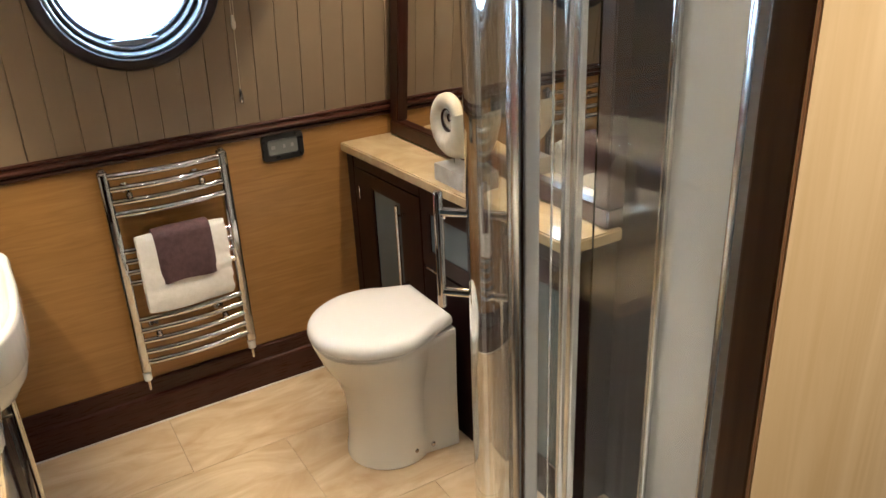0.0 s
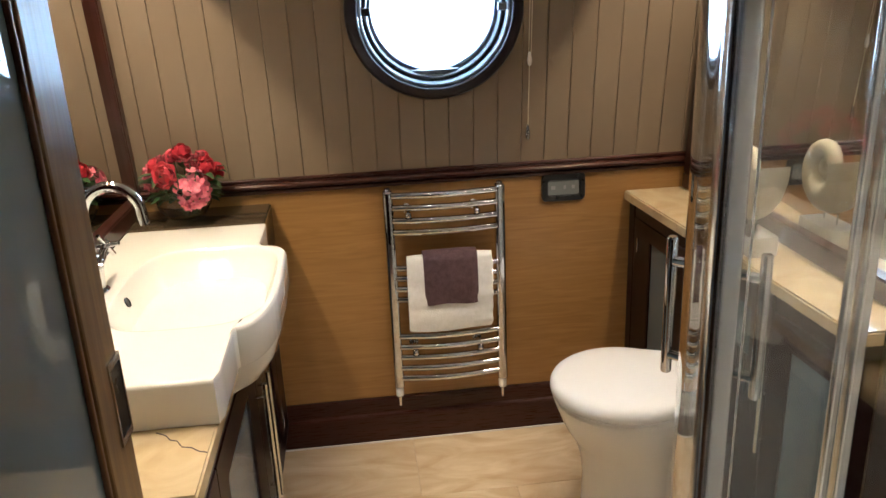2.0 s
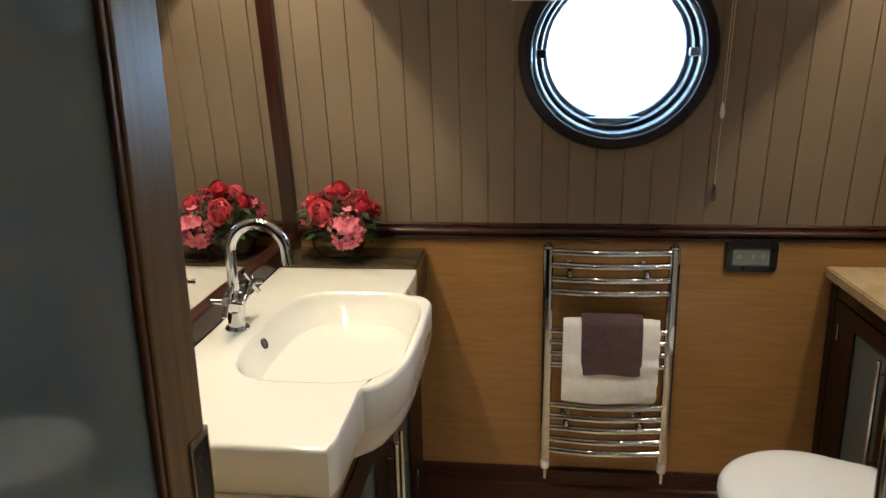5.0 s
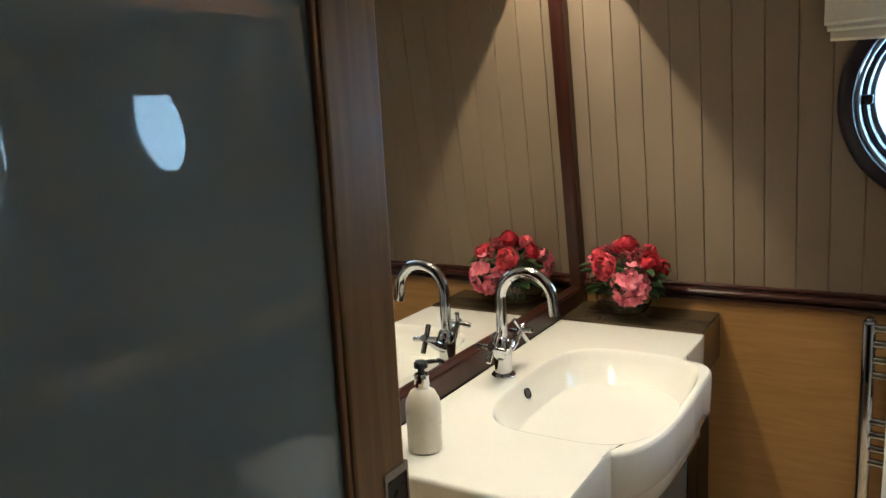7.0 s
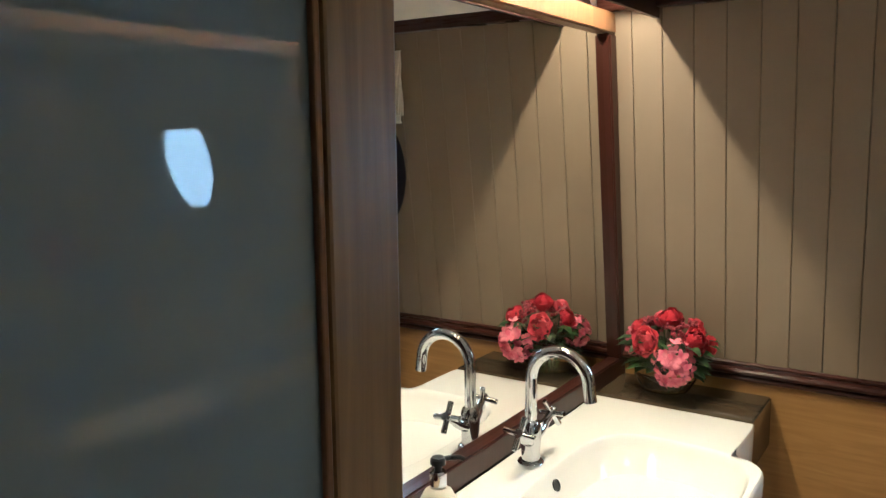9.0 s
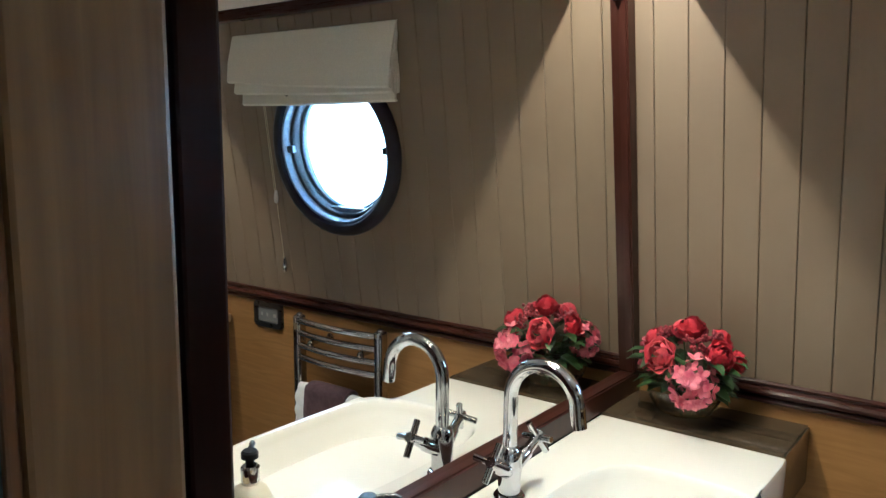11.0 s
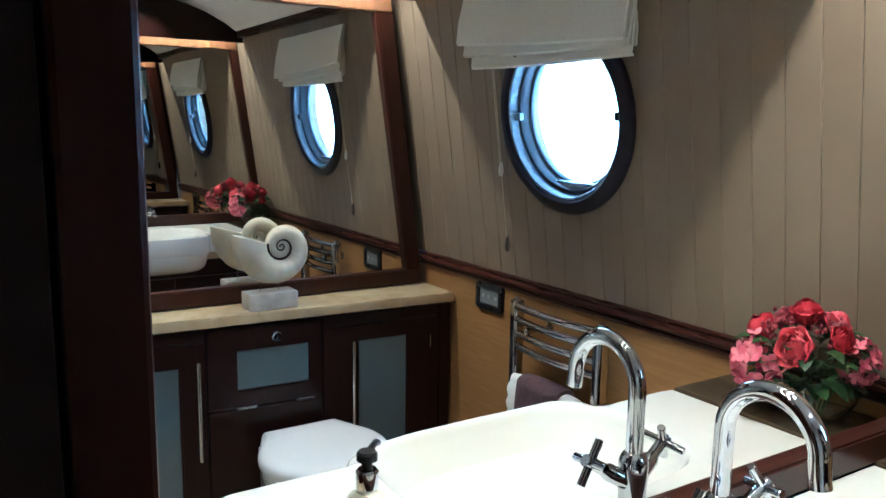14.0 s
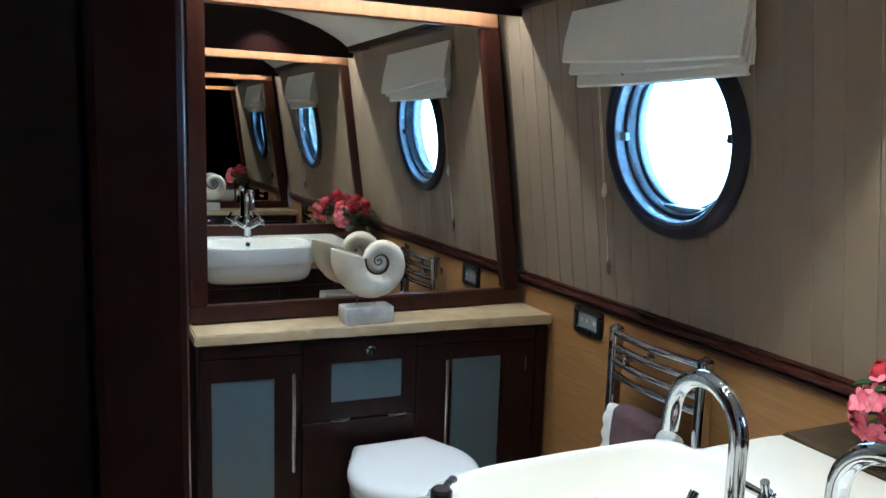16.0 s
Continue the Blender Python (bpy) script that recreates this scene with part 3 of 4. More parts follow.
# ---- basin cabinet and its stone top ----
def framed_door(root, x, face, y0, y1, z0, z1, pane, handle_y=None, hz=(0.3, 0.56), name="cabinet_door"):
    """A cabinet door whose outside looks along face (+1 or -1 in x), with a frosted pane."""
    t = 0.020
    xa, xb = sorted((x, x - face * t))
    py0, py1, pz0, pz1 = pane
    bm = bmesh.new()
    for b in ((y0, py0, z0, z1), (py1, y1, z0, z1), (py0, py1, pz1, z1), (py0, py1, z0, pz0)):
        box(xa, xb, *b, bm=bm)
    d = part(name, bm, WENGE, root)
    gx = sorted((x - face * 0.006, x - face * 0.012))
    part("frosted_pane", box(gx[0], gx[1], py0 - 0.004, py1 + 0.004, pz0 - 0.004, pz1 + 0.004), FROST, d, "frosted grey glass pane")
    bead = bmesh.new()
    for b in ((py0, py0 + 0.006, pz0, pz1), (py1 - 0.006, py1, pz0, pz1), (py0, py1, pz1 - 0.006, pz1), (py0, py1, pz0, pz0 + 0.006)):
        bx = sorted((x - face * 0.001, x - face * 0.006))
        box(bx[0], bx[1], *b, bm=bead)
    part("glazing_bead", bead, WENGE, d)
    if handle_y is not None:
        hx = x + face * 0.030
        h = part("bar_handle", tube([(hx, handle_y, hz[0]), (hx, handle_y, hz[1])], 0.0058, 14), SATIN, d, "satin steel bar handle", smooth=True)
        for z in (hz[0] + 0.035, hz[1] - 0.035):
            part("handle_post", tube([(x, handle_y, z), (hx, handle_y, z)], 0.0045, 10), SATIN, h, smooth=True)
    return d


def basin_cabinet():
    root = thing("basin_cabinet", "dark wood vanity cabinet with frosted glass doors under the basin", "cabinet")
    part("body", box(-0.60, -0.246, 1.085, 2.435, 0.075, 0.746), WENGE, root)
    part("plinth", box(-0.60, -0.285, 1.085, 2.435, 0.0, 0.073), WENGE, root)
    framed_door(root, -0.222, 1, 1.335, 1.872, 0.085, 0.662, (1.42, 1.76, 0.16, 0.585), 1.838, (0.19, 0.565))
    framed_door(root, -0.222, 1, 1.878, 2.30, 0.085, 0.662, (1.97, 2.215, 0.16, 0.585), 1.905, (0.19, 0.565))
    part("end_panel", box(-0.244, -0.222, 1.087, 1.331, 0.085, 0.662, 0.002), WENGE, root)
    part("end_panel", box(-0.244, -0.222, 2.304, 2.433, 0.085, 0.662, 0.002), WENGE, root)
    part("top_rail", box(-0.244, -0.224, 1.087, 2.433, 0.666, 0.745, 0.002), WENGE, root)
    for z in (0.16, 0.56):
        part("hinge", box(-0.224, -0.2175, 2.300, 2.309, z, z + 0.05, 0.001), CHROME, root)


basin_cabinet()


def slab(name, outline, z0, z1, mat, label):
    bm = prism(outline, z0, z1)
    bmesh.ops.bevel(bm, geom=list(bm.edges), offset=0.004, segments=2, affect="EDGES")
    return tagged(part(name, bm, mat, None, smooth=True), label, "worktop")


wt = slab("basin_worktop", [(-0.64, 1.079), (-0.196, 1.079), (-0.196, 2.235), (-0.64, 2.235)], 0.748, 0.782, CREAM_STONE, "polished cream stone worktop with a dark crack")
tagged(slab("hull_ledge", [(-0.64, 2.2365), (-0.196, 2.2365), (-0.196, 2.440), (-0.64, 2.440)], 0.748, 0.876, BROWN_STONE, "polished brown stone ledge between basin and hull"), category="ledge")
# the dark vein that runs across the free end of the worktop
vein = bmesh.new()
pts = [(-0.300, 1.276), (-0.281, 1.264), (-0.270, 1.247), (-0.258, 1.243), (-0.246, 1.222), (-0.229, 1.217), (-0.214, 1.203), (-0.200, 1.198)]
for (xa, ya), (xb, yb) in zip(pts, pts[1:]):
    w = 0.0019
    vein.faces.new([vein.verts.new(c) for c in ((xa, ya - w, 0.7823), (xb, yb - w, 0.7823), (xb, yb + w, 0.7823), (xa, ya + w, 0.7823))])
part("crack", vein, MAHOGANY, wt)


# ---- toilet unit ----
UNIT = thing("toilet_cabinet", "dark wood cabinet with frosted panes behind the toilet", "cabinet", at=(0.958, 2.44, 0.0), rz=3.0)


def local(y):
    return y - 2.44


def toilet_cabinet():
    r = UNIT
    part("body", box(0.022, 0.172, local(1.31), local(2.435), 0.0, 0.800), WENGE, r)
    part("end_stile", box(0.0, 0.0215, local(2.392), local(2.434), 0.0, 0.798, 0.002), WENGE, r)
    framed_door(r, 0.0, -1, local(1.312), local(1.600), 0.08, 0.758, (local(1.335), local(1.528), 0.14, 0.697), local(1.574), (0.405, 0.712))
    d = framed_door(r, 0.0, -1, local(1.606), local(1.965), 0.545, 0.795, (local(1.688), local(1.926), 0.592, 0.728), name="flap")
    part("knob", moved(lathe([(0.006, 0.0), (0.006, 0.012), (0.014, 0.016), (0.016, 0.022), (0.012, 0.027), (0.002, 0.028)], sides=24), pose(0, local(1.812), 0.760, 0, -90, 0)), CHROME, d, "round chrome knob", smooth=True)
    lower = part("lower_panel", box(0.0, 0.020, local(1.606), local(1.965), 0.0, 0.538, 0.002), WENGE, r)
    for y in (1.72, 1.905):
        part("hinge", tube([(-0.005, local(y) - 0.030, 0.5415), (-0.005, local(y) + 0.030, 0.5415)], 0.005, 10), SATIN, lower, "satin hinge barrel")
    framed_door(r, 0.0, -1, local(1.971), local(2.388), 0.08, 0.758, (local(2.085), local(2.272), 0.14, 0.712), local(2.062), (0.405, 0.715))
    for z in (0.20, 0.650):
        part("hinge", box(-0.005, 0.001, local(2.352), local(2.357), z, z + 0.048, 0.001), CHROME, r)
    part("head_rail", box(0.001, 0.021, local(1.312), local(1.600), 0.762, 0.798, 0.002), WENGE, r)
    part("head_rail", box(0.001, 0.021, local(1.971), local(2.388), 0.762, 0.798, 0.002), WENGE, r)
    part("plinth", box(0.012, 0.021, local(1.312), local(1.600), 0.0, 0.076), WENGE, r)
    part("plinth", box(0.012, 0.021, local(1.971), local(2.388), 0.0, 0.076), WENGE, r)


toilet_cabinet()
slab("toilet_worktop", [(1.000, 1.296), (0.940, 2.440), (1.175, 2.440), (1.175, 1.296)], 0.806, 0.838, CREAM_STONE, "polished cream stone shelf above the toilet unit")


# ---- toilet ----
def toilet():
    root = thing("toilet", "white ceramic toilet with a closed lid", "toilet", at=(0.0, 1.872, 0.0))

    def outline(xf, hw, back_hw, xb=0.955, n=64):
        mid = xf + hw * 1.02
        pts = []
        for k in range(n + 1):
            a = radians(-122 + 244 * k / n)
            pts.append((mid - (mid - xf) * math.cos(a), hw * math.sin(a)))
        return pts + [(xb, back_hw), (xb, 0.0), (xb, -back_hw)]
    body = []
    for xf, hw, bh, z in ((0.640, 0.131, 0.124, 0.0), (0.636, 0.134, 0.126, 0.004), (0.638, 0.133, 0.126, 0.03), (0.645, 0.130, 0.125, 0.07), (0.648, 0.129, 0.124, 0.17),
                          (0.640, 0.134, 0.125, 0.235), (0.622, 0.147, 0.127, 0.29), (0.594, 0.165, 0.129, 0.335), (0.578, 0.176, 0.130, 0.375), (0.566, 0.183, 0.132, 0.405), (0.563, 0.184, 0.132, 0.418), (0.568, 0.180, 0.130, 0.424)):
        body.append([(x, y, z) for x, y in outline(xf, hw, bh)])
    part("pan", loft(body), CERAMIC, root, smooth=True)
    seat = [[(x, y, z) for x, y in outline(xf, hw, bh, xb)] for xf, hw, bh, xb, z in ((0.566, 0.182, 0.120, 0.945, 0.425), (0.562, 0.186, 0.122, 0.945, 0.427), (0.562, 0.186, 0.122, 0.945, 0.431), (0.566, 0.182, 0.120, 0.945, 0.4325))]
    part("seat", loft(seat), SEAT, root, smooth=True)
    lid = [[(x, y, z) for x, y in outline(xf, hw, bh, xb)] for xf, hw, bh, xb, z in (
        (0.564, 0.185, 0.119, 0.944, 0.4345), (0.557, 0.191, 0.122, 0.948, 0.437), (0.555, 0.193, 0.124, 0.950, 0.446), (0.556, 0.192, 0.123, 0.949, 0.457), (0.561, 0.188, 0.120, 0.946, 0.466), (0.570, 0.180, 0.115, 0.940, 0.4725),
        (0.584, 0.168, 0.108, 0.932, 0.4765), (0.62, 0.135, 0.085, 0.915, 0.4790), (0.70, 0.07, 0.045, 0.86, 0.480))]
    part("lid", loft(lid), SEAT, root, smooth=True)
    for y in (-0.07, 0.07):
        part("lid_hinge", tube([(0.952, y - 0.02, 0.436), (0.952, y + 0.02, 0.436)], 0.009, 14), CHROME, root, smooth=True)
    for x in (0.80, 0.86):
        b = part("bolt_cap", lathe([(0.008, 0.0), (0.007, 0.004), (0.003, 0.006)], sides=14), CHROME, root, smooth=True)
        b.matrix_local = pose(x, -0.1265, 0.042, 90, 0, 0)


toilet()


# ---- heated towel rail ----
def towel_rail():
    root = thing("towel_rail", "chrome heated ladder towel rail on the oak hull panel", "towel rail")
    for x0, x1 in ((0.148, 0.180), (0.498, 0.530)):
        part("upright", box(x0, x1, 2.362, 2.398, 0.228, 0.906, 0.009, 3), CHROME, root, smooth=True)
        xc = (x0 + x1) / 2
        v = part("valve", lathe([(0.012, 0.196), (0.0135, 0.200), (0.0135, 0.224), (0.010, 0.229)], xc, 2.380, 20), SEAT, root, "white valve cap", smooth=True)
        part("pipe_tail", lathe([(0.0045, 0.158), (0.0065, 0.198)], xc, 2.380, 14), CHROME, v, smooth=True)
        part("end_cap", lathe([(0.010, 0.905), (0.010, 0.910), (0.006, 0.913)], xc, 2.380, 18), CHROME, root, smooth=True)
    for z in (0.889, 0.850, 0.809, 0.771, 0.652, 0.617, 0.581, 0.545, 0.415, 0.377, 0.340, 0.301, 0.264):
        pts = [(0.176 + 0.326 * k / 16, 2.372 - 0.017 * math.sin(math.pi * k / 16), z) for k in range(17)]
        part("rung", tube(pts, 0.0105, 16), CHROME, root, smooth=True)
    for z in (0.829, 0.360):
        for x in (0.224, 0.438):
            br = part("bracket", moved(lathe([(0.002, -0.006), (0.006, -0.005), (0.0095, -0.001), (0.0105, 0.004), (0.0105, 0.012), (0.007, 0.016), (0.007, 0.085), (0.016, 0.088), (0.016, 0.092)], sides=18), pose(x, 2.352, z, -90, 0, 0)), CHROME, root, smooth=True)


towel_rail()


def draped(name, x0, x1, ztop, zfront, zback, y, thick, mat, label, ridges=0, seed=1):
    """A folded towel hung over a rung: front drop, rounded top, back drop."""
    prof = []
    for k in range(29):
        f = k / 28
        prof.append((y - thick - 0.006 * math.sin(f * 3.1) - (0.004 * abs(math.sin(f * ridges * math.pi)) if ridges else 0), zfront + (ztop - 0.02 - zfront) * f))
    for a in range(20, 161, 20):
        prof.append((y - (thick) * math.cos(radians(a)), ztop - 0.02 + 0.02 * math.sin(radians(a))))
    for k in range(6):
        prof.append((y + thick, ztop - 0.02 + (zback - ztop + 0.02) * k / 5))
    prof += [(y + 0.005, zback), (y + 0.005, ztop - 0.045), (y - 0.004, ztop - 0.045), (y - 0.004, zfront)]
    rings = []
    n = 14
    for i in range(n + 1):
        u = i / n
        e = 0.012 * (abs(2 * u - 1) ** 10)
        xx = x0 + (x1 - x0) * u
        roll = lambda z: (0.006 * u ** 12 if ridges else 0.0) * abs(math.sin(math.pi * (z - zfront) / 0.047))
        rings.append([(xx + roll(z) + 0.002 * math.sin(9 * z + seed), yy - roll(z) * 0.7 + (e if yy < y else -e) * 0.6 + 0.0015 * noise.noise(Vector((xx * 30, z * 30, seed))), z + 0.003 * math.sin(u * 7 + seed) * (1 if z < ztop - 0.1 else 0)) for yy, z in prof])
    ob = part(name, loft(rings), mat, None, smooth=True)
    return tagged(ob, label, "towel")


draped("bath_towel", 0.208, 0.472, 0.698, 0.446, 0.50, 2.352, 0.027, TOWEL_W, "folded white towel hanging on the chrome rail", ridges=3, seed=2)
draped("hand_towel", 0.262, 0.432, 0.710, 0.540, 0.60, 2.352, 0.040, TOWEL_P, "folded mauve hand towel over the white towel", seed=5)


# ---- switch panel ----
PALE_KEY = material("grey_screen", (0.22, 0.23, 0.23), 0.2, dark=(0.18, 0.19, 0.19))


def switch_panel():
    root = thing("switch_panel", "black framed control panel with a grey screen", "switch", at=(0.736, YH, 0.8625))
    bm = bmesh.new()
    outer, inner = superellipse(0, 0, 0.072, 0.0455, 9, 64), superellipse(0, 0, 0.0515, 0.0255, 14, 64)
    grow = lambda pts, k: [(x * k, z * k) for x, z in pts]
    loft([[(x, y, z) for x, z in ring] for ring, y in ((outer, 0.0), (outer, -0.008), (grow(outer, 0.97), -0.012), (grow(inner, 1.06), -0.013), (inner, -0.010), (inner, -0.004))], bm, (True, False))
    part("frame", bm, BLACK, root, smooth=True)
    screen = part("screen", box(-0.0510, 0.0510, -0.0075, -0.003, -0.0250, 0.0250, 0.001), PALE_KEY, root, "pale grey touch screen")
    for x, w in ((-0.034, 0.007), (0.004, 0.004), (0.032, 0.005)):
        part("symbol", box(x - w, x + w, -0.0081, -0.0074, -0.006, 0.006), KEY_MARK, screen)


switch_panel()


# ---- porthole ----
RING = material("dark_porthole_ring", (0.016, 0.011, 0.022), 0.32, dark=(0.010, 0.007, 0.014), noise_scale=6, spec=0.35)
# blue daylight on the rim is mixed into this base colour
LINER = material("sky_tinted_liner", (0.27, 0.33, 0.42), 0.28, 0.0, dark=(0.23, 0.29, 0.37))

SASH = material("dark_sash_metal", (0.045, 0.050, 0.062), 0.3, dark=(0.035, 0.040, 0.050), spec=0.4)


def porthole():
    root = thing("window_1", "round porthole with a dark wooden ring and steel rim", "window", kind="structure")
    m = lean_m @ pose(PX, 0, LZ, 90, 0, 0)      # ring axis towards the room

    def ring(nm, prof, mat, parent=root, label=""):
        bm = bmesh.new()
        n = 96
        vs = [[bm.verts.new((r * math.cos(2 * math.pi * k / n), r * math.sin(2 * math.pi * k / n), z)) for k in range(n)] for r, z in prof]
        for i in range(len(prof)):
            a, b = vs[i], vs[(i + 1) % len(prof)]
            for k in range(n):
                bm.faces.new((a[k], a[(k + 1) % n], b[(k + 1) % n], b[k]))
        ob = part(nm, moved(bm, m), mat, parent, label, smooth=True)
        return ob
    ring("wooden_ring", [(0.259, 0.004), (0.259, 0.012), (0.254, 0.020), (0.243, 0.025), (0.226, 0.026), (0.222, 0.020), (0.222, 0.004)], RING, label="dark polished ring")
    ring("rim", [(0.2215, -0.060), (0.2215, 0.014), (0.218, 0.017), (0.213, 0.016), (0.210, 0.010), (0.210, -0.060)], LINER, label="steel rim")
    ring("sash_ring", [(0.2095, -0.058), (0.2095, -0.012), (0.206, -0.008), (0.198, -0.010), (0.194, -0.018), (0.194, -0.058)], SASH)
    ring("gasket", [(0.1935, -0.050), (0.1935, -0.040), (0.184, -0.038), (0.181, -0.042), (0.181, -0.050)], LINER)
    pane = part("pane", moved(lathe([(0.001, -0.052), (0.193, -0.052), (0.193, -0.0505), (0.001, -0.0505)], sides=64), m), CLEAR, root, "clear glass")
    pane.visible_shadow = False
    for s in (-1, 1):
        # same catch twice: lit side in the pale liner colour, shaded side in black
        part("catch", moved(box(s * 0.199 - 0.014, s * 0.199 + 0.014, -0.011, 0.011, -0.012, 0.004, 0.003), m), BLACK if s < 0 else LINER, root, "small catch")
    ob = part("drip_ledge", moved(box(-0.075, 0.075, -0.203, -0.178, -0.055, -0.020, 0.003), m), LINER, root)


porthole()


# ---- roman blind ----
def roman_blind():
    root = thing("roman_blind", "cream linen roman blind drawn up over the porthole", "blind")
    x0, x1 = 0.048, 0.728

    def sheet(nm, pts, thick, dx=0.0, tilt=0.0):
        rings = []
        for k in range(17):
            u = k / 16
            xx = x0 + 0.3 * dx + (x1 - x0 - 1.3 * dx) * u
            low = lambda z: min(1, max(0.0, (1.80 - z) / 0.15))
            wave = 0.0025 * math.sin(u * 9 + pts[0][1] * 50)
            outer = [(xx, y - wave * low(z), z + (tilt * u - 0.004 * math.sin(math.pi * u)) * low(z)) for y, z in pts]
            inner = [(xx, y + thick - wave * low(z), z + (tilt * u - 0.004 * math.sin(math.pi * u)) * low(z) + 0.002) for y, z in reversed(pts)]
            rings.append(outer + inner)
        return part(nm, loft(rings), LINEN, root, smooth=True)
    w = hull_y(1.80)
    sheet("front_fold", [(w + 0.001, 1.780), (w - 0.009, 1.776), (w - 0.018, 1.73), (w - 0.030, 1.67), (w - 0.036, 1.606), (w - 0.030, 1.600)], 0.007, 0.0, 0.036)
    sheet("middle_fold", [(w + 0.002, 1.76), (w - 0.006, 1.68), (w - 0.018, 1.594), (w - 0.011, 1.588)], 0.006, 0.014, 0.014)
    sheet("lower_fold", [(w + 0.006, 1.75), (w + 0.006, 1.66), (w - 0.001, 1.573), (w + 0.006, 1.567)], 0.006, 0.034, 0.0)
    sheet("back_fold", [(w + 0.010, 1.73), (w + 0.014, 1.66), (w + 0.013, 1.590)], 0.005, 0.034, 0.0)
    part("headrail", box(x0 + 0.004, x1 - 0.004, w - 0.008, w + 0.004, 1.758, 1.772, 0.002), LINEN, root)


roman_blind()


def blind_cord():
    root = thing("blind_cord", "pale pull cord with an acorn end hanging below the blind", "cord")
    y = lambda z: hull_y(z) - 0.014
    for d, zb in ((-0.003, 1.30), (0.004, 1.285)):
        part("strand", tube([(0.613 + d, y(z), z) for z in (1.62, 1.5, 1.4, zb)], 0.0012, 6), CORD, root)
    part("toggle", lathe([(0.002, 1.258), (0.006, 1.262), (0.008, 1.275), (0.004, 1.300)], 0.613, y(1.28), 14), SEAT, root, smooth=True)
    part("strand", tube([(0.613, y(z), z) for z in (1.262, 1.18, 1.075)], 0.0012, 6), CORD, root)
    part("acorn", lathe([(0.003, 1.030), (0.007, 1.036), (0.0085, 1.050), (0.0055, 1.066), (0.003, 1.080)], 0.613, y(1.05), 16), CHROME, root, "small metal acorn", smooth=True)


blind_cord()


# ---- quadrant shower enclosure ----
SX, SY, SR = 0.93, 0.60, 0.545           # centre and radius of the curved front
tray_white = material("shower_tray", (0.76, 0.75, 0.72), 0.2, dark=(0.73, 0.72, 0.69), rough_var=0.04)


def arc(r, a0, a1, n):
    return [(SX + r * math.cos(radians(a0 + (a1 - a0) * k / n)), SY + r * math.sin(radians(a0 + (a1 - a0) * k / n))) for k in range(n + 1)]


tagged(part("wall_shower_south", box(0.36, 1.178, 0.3365, 0.352, 0.0, 2.035), SHOWER), "pale shower wall panel", "wall", kind="structure")
tagged(part("wall_shower_east", box(1.155, 1.178, 0.354, 1.160, 0.0, 2.035), SHOWER), "pale shower wall panel", "wall", kind="structure")


